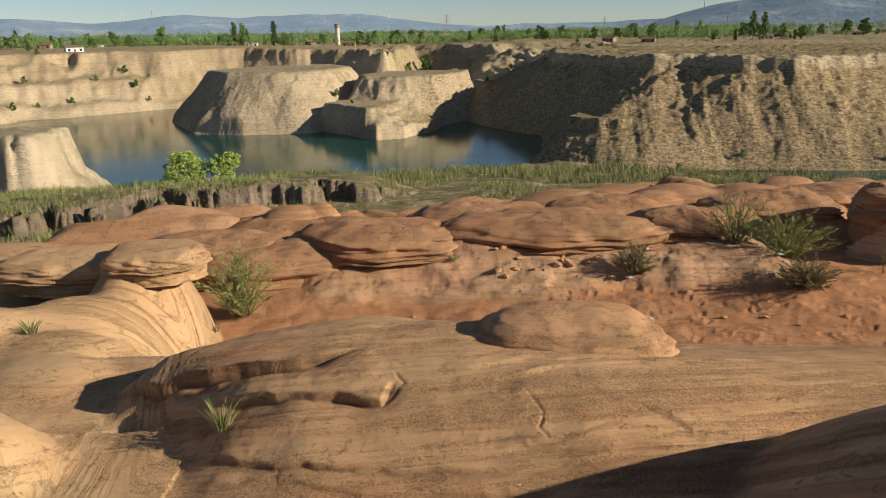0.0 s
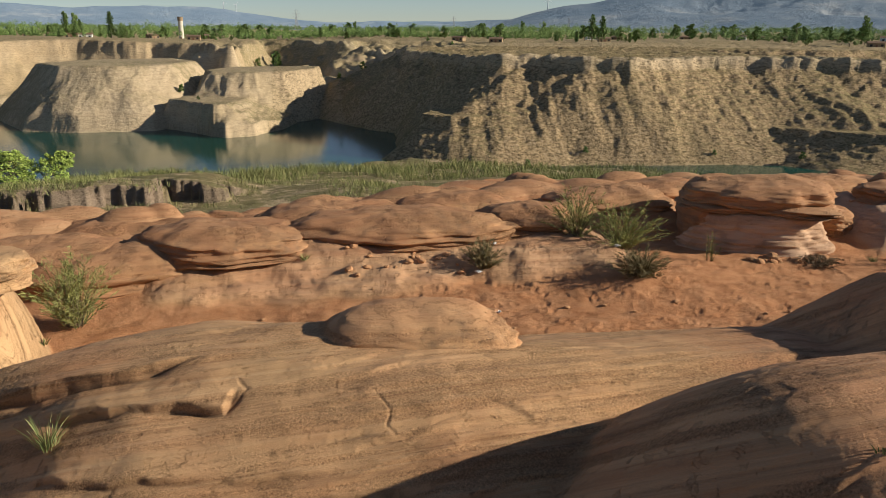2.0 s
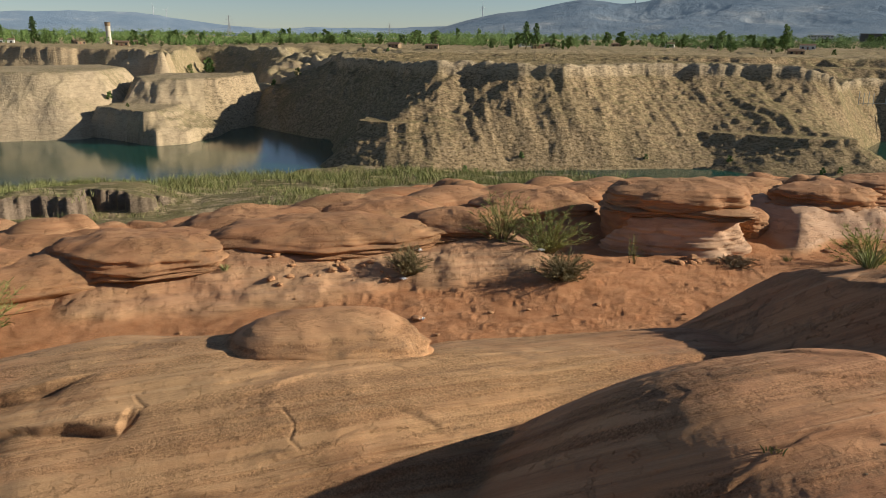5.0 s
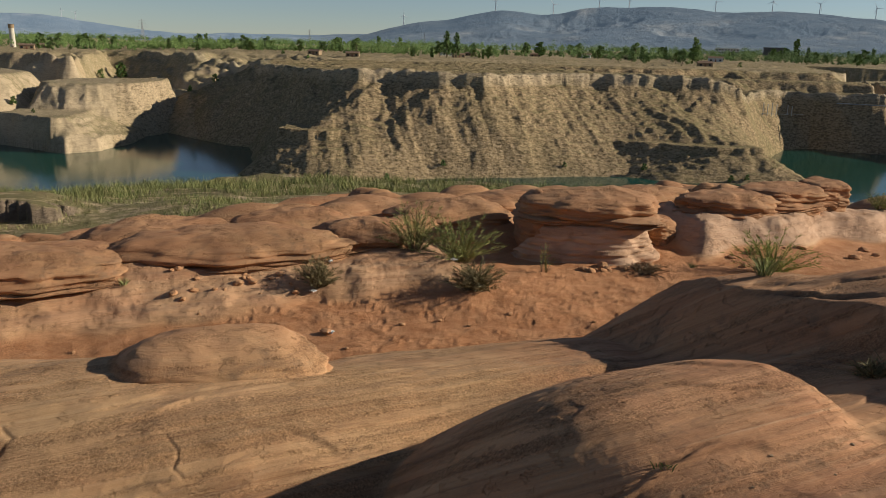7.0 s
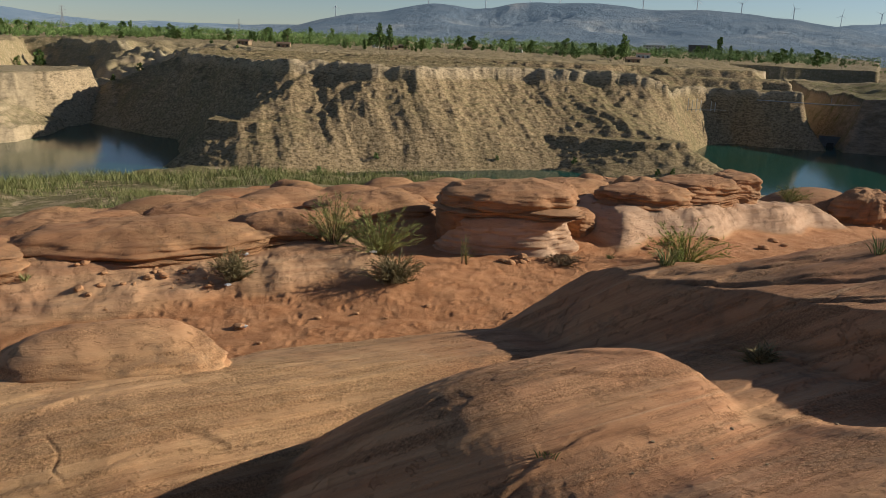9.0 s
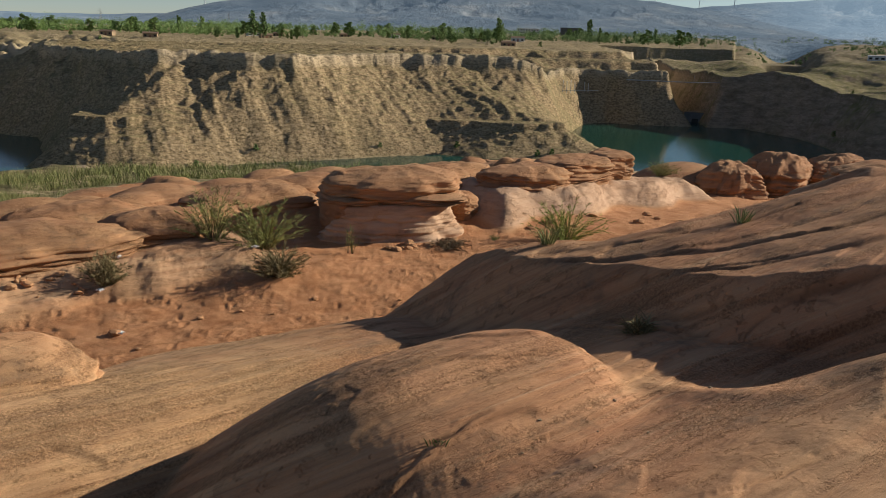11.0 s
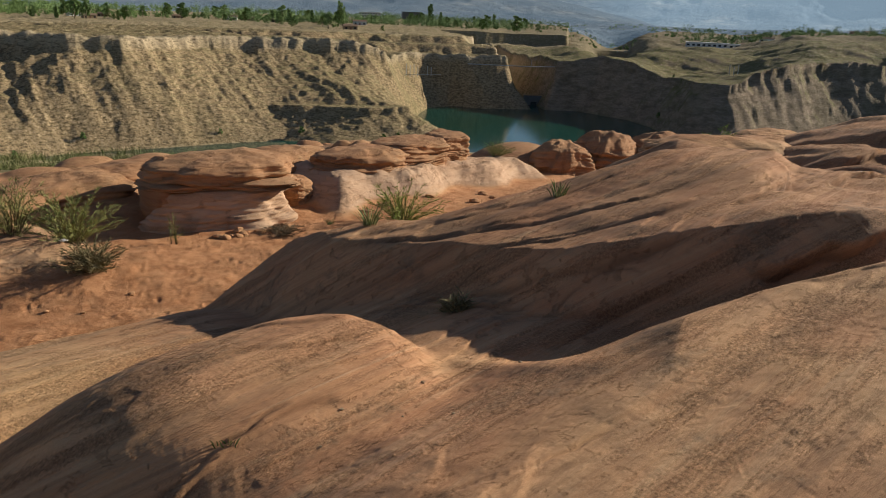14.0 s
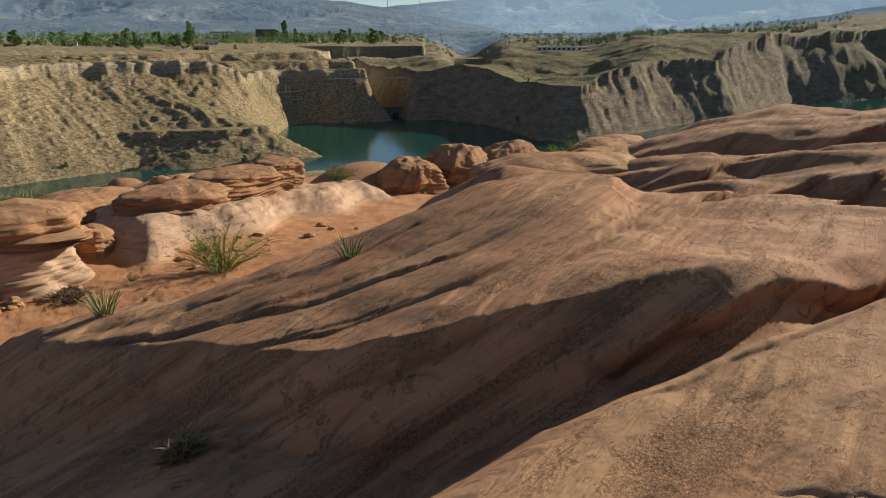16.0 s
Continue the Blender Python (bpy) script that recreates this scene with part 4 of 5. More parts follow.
def mushroom_rock(cx, cy, z0, rx, ry, foot, h, turn=0, seed=0, flank=False):
    """A red cap with a ledge of thin beds on a pale, softer foot."""
    base = new("mushroom_rock")
    base.matrix_world = pose(cx, cy, z0, 0, 0, turn)
    pieces = []
    x, y, z = turned(APRON, rx * 0.88, ry * 0.92, foot, seed, 0.035, layers=10)
    pieces.append(("pale_foot", x, y, z, 0.95, 0.0, "pale crumbling sandstone foot"))
    x, y, z = turned([(0.86, -0.05)] + LAYER[1:], rx * 0.96, ry * 0.95, h * 0.34, seed + 3, 0.08, layers=16)
    pieces.append(("ledge", x, y, z + foot * 0.90, 0.1, 0.7, "thin broken red beds"))
    x, y, z = turned([(0.80, 0.0)] + DOME[1:], rx * 0.97, ry * 0.90, h * 0.85, seed + 1, 0.04, 120, 56)
    pieces.append(("cap", x, y, z + foot * 0.90 + h * 0.26, 0.0, 0.6, "rounded red cap"))
    if flank:
        x, y, z = turned(DOME, rx * 0.42, ry * 0.80, foot + h * 0.85, seed + 5, 0.04, 96, 50)
        pieces.append(("flank", x - rx * 0.68, y + 0.22, z, 0.0, 0.7, "smooth red flank down to the sand"))
    for name, x, y, z, pale, varnish, label in pieces:
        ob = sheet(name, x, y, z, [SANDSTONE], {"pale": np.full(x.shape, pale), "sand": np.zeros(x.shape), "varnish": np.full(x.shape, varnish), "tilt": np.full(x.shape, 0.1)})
        ob.parent = base
        ob["label"] = label
    return tagged(base, "red sandstone cap on a pale undercut foot", "rock", "mushroom rocks")


for args in [
    (1.55, 13.55, 0.40, 1.85, 1.0, 0.58, 2, 1, LOAF), (-1.5, 13.25, 0.36, 1.45, 0.95, 0.56, 6, 2, LOAF), (-3.1, 12.75, -0.05, 1.7, 0.75, 0.74, 10, 35, LOAF), (3.98, 13.8, 0.40, 0.92, 0.62, 0.58, -8, 3, LOAF),
    (-4.3, 13.0, 0.15, 1.5, 0.8, 0.62, 8, 8, LOAF), (10.35, 13.7, 0.25, 0.32, 0.28, 0.50, 0, 9), (6.4, 15.9, 0.1, 1.5, 0.9, 0.72, 0, 10, LOAF),
    (0.98, 5.90, 1.55, 0.80, 0.48, 0.39, -4, 7, BUN, 0.03, 0.03, 0.25), (11.8, 5.15, 2.15, 1.15, 0.6, 0.42, -35, 11), (13.6, 5.2, 2.0, 1.2, 0.6, 0.40, -20, 16),
    (-3.85, 9.3, 1.34, 0.62, 0.55, 0.25, 5, 33, LAYER, 0.06, 0.06, 0.5), (-5.1, 9.6, 1.15, 0.95, 0.6, 0.27, 8, 34, LAYER, 0.06, 0.06, 0.5), (11.0, 15.6, 0.2, 1.4, 0.9, 0.78, 20, 13), (7.9, 16.4, 0.3, 1.1, 0.7, 0.5, 5, 17, LOAF), (17.6, 7.2, 1.6, 0.9, 0.5, 0.4, -20, 18),
    (12.4, 14.2, 0.52, 1.08, 0.75, 0.55, 10, 20, LAYER, 0.11), (14.2, 14.55, 0.55, 1.15, 0.65, 0.55, 10, 21, LAYER, 0.12), (15.75, 14.9, 0.5, 0.62, 0.5, 0.60, 10, 22, LAYER, 0.11),
    (0.4, 15.0, 0.2, 1.5, 0.8, 0.6, 6, 23, LOAF), (2.9, 15.4, 0.3, 1.2, 0.7, 0.55, -6, 24, LOAF), (-3.2, 14.9, 0.1, 1.5, 0.8, 0.55, 4, 25, LOAF),
]:
    cap_rock(*args)
mushroom_rock(8.6, 13.6, 0.20, 1.38, 0.95, 0.62, 0.58, -20, 4, True)
for args in ((21.6, 15.6, -0.95, 1.1, 0.9, 1.25, 20, 8), (23.9, 15.5, -0.95, 1.5, 0.9, 1.42, 8, 9), (26.2, 15.0, -0.9, 1.3, 0.9, 1.25, -10, 12)):
    cap_rock(*args, DOME, 0.09, 0.12, 0.9, "eroded pinkish sandstone lump with a worn side")


# ---- plants ----
def leaf_mat(name, dark, light, rough=0.75):
    n = Nodes(name, rough, 0.2)
    tone = n.node("ShaderNodeNewGeometry", 8)
    c = n.mix(tone, dark, light)
    n.bsdf.inputs["Subsurface Weight"].default_value = 0.0
    return n.done(c)


TWIG = leaf_mat("dry twigs", (0.10, 0.075, 0.045), (0.24, 0.19, 0.12))
GREEN_SHOOT = leaf_mat("fresh green shoots", (0.13, 0.155, 0.045), (0.36, 0.37, 0.13))
OLIVE_SHOOT = leaf_mat("olive grey shoots", (0.085, 0.075, 0.033), (0.31, 0.27, 0.14))
BRIGHT_LEAF = leaf_mat("bright spring leaves", (0.14, 0.21, 0.035), (0.38, 0.46, 0.11))
FIELD_LEAF = leaf_mat("poplar leaves", (0.055, 0.10, 0.026), (0.21, 0.30, 0.09))
DRY_GRASS = leaf_mat("dry and green grass blades", (0.09, 0.125, 0.033), (0.31, 0.29, 0.12))
TUFT_GRASS = leaf_mat("pale green grass blades", (0.12, 0.16, 0.05), (0.36, 0.36, 0.16))


def solid(name, verts, faces, material, smooth=False):
    me = bpy.data.meshes.new(name)
    me.from_pydata(verts, [], faces)
    if smooth:
        me.polygons.foreach_set("use_smooth", np.full(len(me.polygons), True))
    me.materials.append(material)
    return me


def blade(verts, faces, rnd, root, way, length, width, droop=0.5):
    """A thin tapering blade or shoot of two quads and a tip."""
    side = way.cross(Vector((rnd.uniform(-1, 1), rnd.uniform(-1, 1), rnd.uniform(-0.3, 0.3)))).normalized() * width / 2
    n = len(verts)
    for k, w in ((0, 1.0), (0.45, 0.9), (0.8, 0.55)):
        p = root + way * length * k + Vector((way.x, way.y, -0.6)) * droop * length * k * k * 0.4
        verts += [p - side * w, p + side * w]
    verts.append(root + way * length + Vector((way.x, way.y, -0.6)) * droop * length * 0.4)
    faces += [(n, n + 1, n + 3, n + 2), (n + 2, n + 3, n + 5, n + 4), (n + 4, n + 5, n + 6)]


def rod(verts, faces, a, b, ra, rb, sides=5):
    d = (b - a).normalized()
    u = d.orthogonal().normalized()
    w = d.cross(u)
    n = len(verts)
    for p, r in ((a, ra), (b, rb)):
        verts += [p + (u * math.cos(i * 2 * math.pi / sides) + w * math.sin(i * 2 * math.pi / sides)) * r for i in range(sides)]
    faces += [(n + i, n + (i + 1) % sides, n + sides + (i + 1) % sides, n + sides + i) for i in range(sides)]


def shrub(height, spread, stems, shoots, leafage, seed, label, upright=0.5, name="desert_shrub", bare=0.3):
    """Bent stems from one root that fill a rounded outline, with many short fine shoots on them."""
    rnd = random.Random(seed)
    tv, tf, lv, lf = [], [], [], []
    for _ in range(stems):
        a, out = rnd.uniform(0, 2 * math.pi), rnd.random() ** upright
        tip = Vector((math.cos(a) * out * spread, math.sin(a) * out * spread, height * math.sqrt(max(0.04, 1 - out * out * 0.9)))) * rnd.uniform(0.62, 1.08)
        bend = Vector((tip.x * 0.35, tip.y * 0.35, tip.z * 0.62)) + Vector((rnd.uniform(-1, 1), rnd.uniform(-1, 1), rnd.uniform(-1, 1))) * 0.07 * height
        root, last = Vector((math.cos(a) * 0.05, math.sin(a) * 0.05, -0.05)), None
        for k in range(6):
            t = k / 5
            q = root * (1 - t) ** 2 + bend * 2 * t * (1 - t) + tip * t * t + Vector((rnd.uniform(-1, 1), rnd.uniform(-1, 1), rnd.uniform(-1, 1))) * 0.018
            if last is not None:
                rod(tv, tf, last, q, 0.006 * (1.15 - t), 0.006 * (0.98 - t * 0.85), 3)
                if t > bare:
                    for _ in range(shoots):
                        s = last.lerp(q, rnd.random())
                        w = ((q - last).normalized() * 0.8 + Vector((rnd.uniform(-1, 1), rnd.uniform(-1, 1), rnd.uniform(-0.4, 0.9)))).normalized()
                        blade(lv, lf, rnd, s, w, rnd.uniform(0.035, 0.10), 0.0065, 0.3)
            last = q
    root = new(name)
    for nm, v, f, m in (("branchwork", tv, tf, TWIG), ("foliage", lv, lf, leafage)):
        o = new(nm, solid(nm, v, f, m))
        o.parent = root
    return tagged(root, label, "shrub", "shrubs on the sand")


def set_down(ob, x, y, size=1.0, turn=0.0, sink=0.03):
    ob.matrix_world = pose(x, y, ground_at(x, y) - sink, 0, 0, turn) @ Matrix.Scale(size, 4)
    return ob


set_down(shrub(0.98, 0.62, 90, 12, GREEN_SHOOT, 1, "green broom-like shrub with upright bare twigs", 0.7), -3.25, 10.75, 1.15)
set_down(shrub(0.78, 0.85, 90, 10, GREEN_SHOOT, 2, "sprawling green shrub beside a red rock", 0.45), 5.5, 12.7, 1.2, 0.5)
set_down(shrub(0.80, 0.65, 60, 9, GREEN_SHOOT, 12, "sprawling green shrub beside a red rock", 0.5), 4.75, 13.0, 1.15, 0.5)
set_down(shrub(0.50, 0.58, 130, 10, OLIVE_SHOOT, 3, "dense dark olive shrub on a sand mound", 0.45), 5.28, 11.25)
set_down(shrub(0.50, 0.45, 90, 9, OLIVE_SHOOT, 4, "low grey-olive shrub on pale rock", 0.5), 2.85, 12.1)
set_down(shrub(0.72, 0.85, 64, 9, BRIGHT_LEAF, 5, "bright green spreading shrub with open twigs on sand", 0.5), 11.3, 11.4, 1.25)
set_down(shrub(0.20, 0.50, 70, 5, TWIG, 6, "dry grey brushwood at the foot of a rock", 0.5), 8.9, 12.0)
set_down(shrub(0.55, 0.22, 8, 6, GREEN_SHOOT, 7, "thin green twig in the sand", 0.6), 7.0, 12.3)
set_down(shrub(0.15, 0.16, 26, 5, OLIVE_SHOOT, 8, "small dark shrub in a shaded hollow"), 5.25, 3.72)
set_down(shrub(0.70, 0.5, 50, 12, BRIGHT_LEAF, 9, "bright green leafy bush behind the rocks", 0.6), 16.6, 7.6, 1.2)
set_down(shrub(0.5, 0.6, 50, 10, GREEN_SHOOT, 10, "green shrub on the far rocks"), 18.3, 15.4, 1.0)
set_down(shrub(0.4, 0.5, 50, 9, OLIVE_SHOOT, 11, "small tuft of shrub among rocks"), 20.5, 11.5, 1.2)


def tuft(height, count, seed, label, leafage=None, spread=0.35):
    rnd = random.Random(seed)
    v, f = [], []
    for _ in range(count):
        a = rnd.uniform(0, 2 * math.pi)
        root = Vector((math.cos(a), math.sin(a), 0)) * rnd.uniform(0, 0.06)
        way = Vector((math.cos(a) * spread * rnd.uniform(0.2, 1.6), math.sin(a) * spread * rnd.uniform(0.2, 1.6), 1)).normalized()
        blade(v, f, rnd, root, way, height * rnd.uniform(0.6, 1.1), 0.008, 0.9)
    root = new("grass_tuft")
    o = new("foliage", solid("foliage", v, f, leafage or TUFT_GRASS))
    o.parent = root
    return tagged(root, label, "grass tuft", "grass tufts")


for x, y, h, n, seed, label in [
    (-1.72, 5.05, 0.30, 60, 21, "pale green grass tuft in a rock crack"), (-0.62, 10.2, 0.22, 70, 22, "green grass tuft in the sand"),
    (-4.55, 7.5, 0.22, 60, 23, "green grass tuft on a rock"), (6.05, 5.75, 0.26, 70, 24, "pale green grass tuft on the ridge"),
    (7.15, 4.35, 0.22, 50, 25, "grass tuft in a crack of the ridge"), (2.96, 2.83, 0.05, 16, 26, "tiny green sprig in a rock crack"),
    (-0.1, 12.45, 0.16, 60, 27, "small green tuft under a rock"), (10.0, 12.0, 0.16, 50, 28, "grass tuft on sand"), (-3.3, 9.6, 0.16, 40, 29, "grass tuft on a rock ledge"),
]:
    set_down(tuft(h, n, seed, label), x, y, 1.0, seed * 40, 0.01)


def heights(x, y):
    return land(np.asarray(x, float), np.asarray(y, float))[0]


# grass and reeds on the terrace by the lake
rnd = random.Random(41)
spots = []
while len(spots) < 4200:
    az, r = radians(rnd.uniform(-36, 34)), rnd.uniform(34, 66)
    x, y = r * math.sin(az), r * math.cos(az)
    dense = noise.noise((x / 6, y / 6, 3)) + (0.35 if r > 54 else -0.1) + (0.45 if x < -12 else 0)
    if rnd.random() < 0.15 + dense:
        spots.append((x, y))
zs = heights([p[0] for p in spots], [p[1] for p in spots])
gv, gf = [], []
for (x, y), z in zip(spots, zs):
    tall = rnd.uniform(0.25, 0.6) + (0.3 if math.hypot(x, y) > 55 else 0)
    for _ in range(13):
        a = rnd.uniform(0, 2 * math.pi)
        blade(gv, gf, rnd, Vector((x + rnd.gauss(0, 0.25), y + rnd.gauss(0, 0.25), z - 0.1)), Vector((math.cos(a) * 0.35, math.sin(a) * 0.35, 1)).normalized(), tall * rnd.uniform(0.5, 1.2), 0.028, 0.5)
tagged(new("terrace_grass", solid("terrace_grass", gv, gf, DRY_GRASS)), "mixed green and straw-coloured grass on the terrace", "grass", kind="stuff")


def leaf_cloud(verts, faces, rnd, centre, radii, count, size):
    for _ in range(count):
        while True:
            p = Vector((rnd.uniform(-1, 1), rnd.uniform(-1, 1), rnd.uniform(-1, 1)))
            if 0.25 < p.length < 1:
                break
        c = centre + Vector((p.x * radii[0], p.y * radii[1], p.z * radii[2]))
        u = Vector((rnd.uniform(-1, 1), rnd.uniform(-1, 1), rnd.uniform(-1, 1))).normalized()
        w = u.orthogonal().normalized()
        s = size * rnd.uniform(0.6, 1.4)
        n = len(verts)
        verts += [c - u * s, c + w * s * 0.6, c + u * s, c - w * s * 0.6]
        faces.append((n, n + 1, n + 2, n + 3))


def tree(height, lobes, leaves, size, leafage, seed, label, slim=False, trunk=0.3, name="tree", group="", clump=1.0):
    rnd = random.Random(seed)
    tv, tf, lv, lf = [], [], [], []
    top = Vector((rnd.uniform(-0.1, 0.1) * height, 0, height * 0.8))
    p, mid = Vector((0, 0, -0.3)), Vector((0, 0, height * trunk))
    rod(tv, tf, p, mid, height * 0.022, height * 0.016, 7)
    rod(tv, tf, mid, top, height * 0.016, height * 0.005, 6)
    for i in range(lobes):
        k = (i + 0.6) / lobes
        a = i * 2.4 + rnd.uniform(-0.4, 0.4)
        out = height * (0.10 if slim else 0.26) * (1.15 - 0.7 * k) * rnd.uniform(0.6, 1.3)
        c = Vector((math.cos(a) * out, math.sin(a) * out, height * (trunk + 0.05 + (0.93 - trunk) * k)))
        rod(tv, tf, mid.lerp(top, max(0, k - 0.25)), c, height * 0.008, height * 0.003, 5)
        s = height * (0.11 if slim else 0.17) * rnd.uniform(0.75, 1.25) * (1.1 - 0.4 * k) * clump
        leaf_cloud(lv, lf, rnd, c, (s, s, s * (1.5 if slim else 0.85)), leaves, size)
    root = new(name)
    for nm, v, f, m in (("trunk", tv, tf, TWIG), ("crown", lv, lf, leafage)):
        o = new(nm, solid(nm, v, f, m))
        o.parent = root
    return tagged(root, label, "tree", group)


lake_tree = tree(2.9, 52, 90, 0.055, BRIGHT_LEAF, 51, "bushy bright green young tree on the bank above the lake", trunk=0.12, clump=0.62)
lake_tree.matrix_world = pose(-17.9, 49.0, float(heights([-17.9], [49.0])[0]) - 0.2, 0, 0, 20) @ Matrix.Diagonal((1.6, 1.6, 0.85, 1))
side_tree = tree(2.3, 30, 90, 0.05, BRIGHT_LEAF, 52, "slanting bright green young tree on the bank above the lake", trunk=0.2, clump=0.6)
side_tree.matrix_world = pose(-16.6, 49.4, float(heights([-16.6], [49.4])[0]), 0, 42, 10) @ Matrix.Diagonal((1.3, 1.3, 1.15, 1))

# bushes on the banks of the lake
bank_bush = tree(3.2, 7, 70, 0.22, FIELD_LEAF, 53, "round green bush on the slope by the lake", trunk=0.1, name="bush", group="bushes on the banks")
spots = [(79, 227), (162, 197), (167, 196), (188, 191), (-228, 392), (-210, 418), (-178, 442), (-186, 445), (-236, 420), (-206, 440), (-150, 480), (-40, 420), (-58, 352), (-48, 330), (60, 222.5),
         (-20, 400), (10, 400), (22, 410), (-120, 470), (118, 222), (305, 180), (280, 170), (-240, 445), (-222, 405), (142, 214), (40, 430), (-250, 410), (-196, 455)]
zs = heights([p[0] for p in spots], [p[1] for p in spots])
for i, ((x, y), z) in enumerate(zip(spots, zs)):
    m = pose(x, y, max(float(z), WATER_Z) - 0.2, 0, 0, i * 77) @ Matrix.Scale((0.7 + 0.5 * ((i * 37) % 10) / 10) * (1.7 if y > 340 else 1.0), 4)
    if i:
        copy_thing(bank_bush, m)
    else:
        bank_bush.matrix_world = m

# trees of the plain
kinds = [tree(15, 9, 60, 0.6, FIELD_LEAF, 61, "tall slim poplar on the far plain", True, 0.12, "poplar", "trees of the plain"),
         tree(10, 9, 70, 0.6, FIELD_LEAF, 62, "round green tree on the far plain", False, 0.18, "field_tree", "trees of the plain"),
         tree(13, 10, 70, 0.6, FIELD_LEAF, 63, "broad green tree on the far plain", False, 0.15, "field_tree", "trees of the plain")]
rnd = random.Random(71)
spots = []
while len(spots) < 270:
    az, r = rnd.uniform(-35, 50), rnd.uniform(520, 900)
    x, y = r * math.sin(radians(az)), r * math.cos(radians(az))
    if abs(az + 9.05) > 0.7 and noise.noise((x / 90, y / 60, 1)) > -0.1 and (r > 560 or rnd.random() < 0.2):
        spots.append((x, y))
zs = heights([p[0] for p in spots], [p[1] for p in spots])
first = set()
for i, ((x, y), z) in enumerate(zip(spots, zs)):
    k = 0 if noise.noise((x / 120, y / 120, 7)) > 0.25 else 1 + i % 2
    m = pose(x, y, float(z), 0, 0, rnd.uniform(0, 360)) @ Matrix.Scale(rnd.uniform(0.4, 1.15), 4)
    if k in first:
        copy_thing(kinds[k], m)
    else:
        kinds[k].matrix_world = m
        first.add(k)
spots = []
while len(spots) < 4300:
    az, r = rnd.uniform(-36, 80), 640 + 1400 * rnd.random() ** 1.5
    x, y = r * math.sin(radians(az)), r * math.cos(radians(az))
    if noise.noise((x / 170, y / 90, 2)) > (-0.16 if az < 49 else 0.1) and (abs(az + 9.05) > 0.6 or r > 720):
        spots.append((x, y))
zs = heights([p[0] for p in spots], [p[1] for p in spots])
wv, wf = [], []
for (x, y), z in zip(spots, zs):
    h = rnd.uniform(4, 12) * (0.6 + 1.0 * max(0, noise.noise((x / 70, y / 70, 9)) + 0.2))
    for _ in range(3):
        leaf_cloud(wv, wf, rnd, Vector((x + rnd.gauss(0, 2), y + rnd.gauss(0, 2), z + h * rnd.uniform(0.25, 0.75))), (h * 0.24, h * 0.24, h * 0.3), 34, 0.5)
tagged(new("far_woods", solid("far_woods", wv, wf, FIELD_LEAF)), "green belt of trees across the far plain", "woods", kind="stuff")


# ---- buildings and masts ----
def plain_mat(name, colour, rough=0.85, wear=0.25, scale=0.4):
    n = Nodes(name, rough, 0.2)
    at = n.where()
    dark = tuple(v * (1 - wear) for v in colour)
    c = n.mix(n.ramp(n.noise(at, scale, 6, 0.65), (0.35, 0.0), (0.65, 1.0)), dark, colour)
    return n.done(c, n.bump(n.noise(at, scale * 12, 4), 0.2, 0.02))


WHITE_WALL = plain_mat("white plaster", (0.72, 0.71, 0.68))
CREAM_WALL = plain_mat("cream plaster", (0.66, 0.60, 0.48))
GREY_CONCRETE = plain_mat("grey concrete", (0.20, 0.20, 0.20))
DARK_GLASS = plain_mat("dark window glass", (0.03, 0.035, 0.04), 0.2, 0.1)
MUD_WALL = plain_mat("mud brick", (0.36, 0.26, 0.16))
ROOF_TILE = plain_mat("brown roof tiles", (0.24, 0.16, 0.11))
STEEL = plain_mat("galvanised steel", (0.34, 0.35, 0.36), 0.5)
TURBINE_WHITE = plain_mat("white turbine paint", (0.5, 0.52, 0.54), 0.5, 0.05)
POLE_WHITE = plain_mat("pale painted posts", (0.62, 0.60, 0.55))
BRICK_RED = plain_mat("dark brick", (0.26, 0.13, 0.09))
PLASTIC_WHITE = plain_mat("white plastic film", (0.8, 0.8, 0.8), 0.4, 0.1, 20)


def box(x0, y0, z0, x1, y1, z1, bevel=0.0):
    bm = bmesh.new()
    bmesh.ops.create_cube(bm, size=1, matrix=Matrix.Translation(((x0 + x1) / 2, (y0 + y1) / 2, (z0 + z1) / 2)) @ Matrix.Diagonal((x1 - x0, y1 - y0, z1 - z0, 1)))
    if bevel:
        bmesh.ops.bevel(bm, geom=bm.edges[:], offset=bevel, segments=1, affect="EDGES")
    return bm


def tube(r0, r1, z0, z1, sides=20):
    bm = bmesh.new()
    bmesh.ops.create_cone(bm, cap_ends=True, segments=sides, radius1=r0, radius2=r1, depth=z1 - z0, matrix=Matrix.Translation((0, 0, (z0 + z1) / 2)))
    return bm


def rods(name, pieces, material, parent, label=""):
    """One bent or braced part out of rods: (start, end, radius)."""
    v, f = [], []
    for a, b, r in pieces:
        rod(v, f, Vector(a), Vector(b), r, r, 6)
    ob = new(name, solid(name, v, f, material))
    ob.parent = parent
    if label:
        ob["label"] = label
    return ob


def land_at(x, y):
    return float(heights([x], [y])[0])


def facing(x, y):
    """The turn that sets a front, which looks along -y, towards the lake side."""
    return -math.degrees(math.atan2(x, y))


# a tall chimney-like tower on the plain
tower = new("brick_tower")
tower.matrix_world = pose(-111.4, 700, land_at(-111.4, 700) - 0.5)
part("shaft", tube(2.1, 1.9, 0, 15.0), CREAM_WALL, tower, "cream-painted round shaft")
part("crown", tube(2.2, 2.25, 15.0, 17.8), MUD_WALL, tower, "brown brick crown")
part("rim", tube(2.5, 2.5, 17.8, 18.2), GREY_CONCRETE, tower)
part("door", box(-0.6, -2.2, 0, 0.6, -1.9, 2.1, 0.03), ROOF_TILE, tower)
tagged(tower, "tall cream round tower with a brown brick crown", "tower")


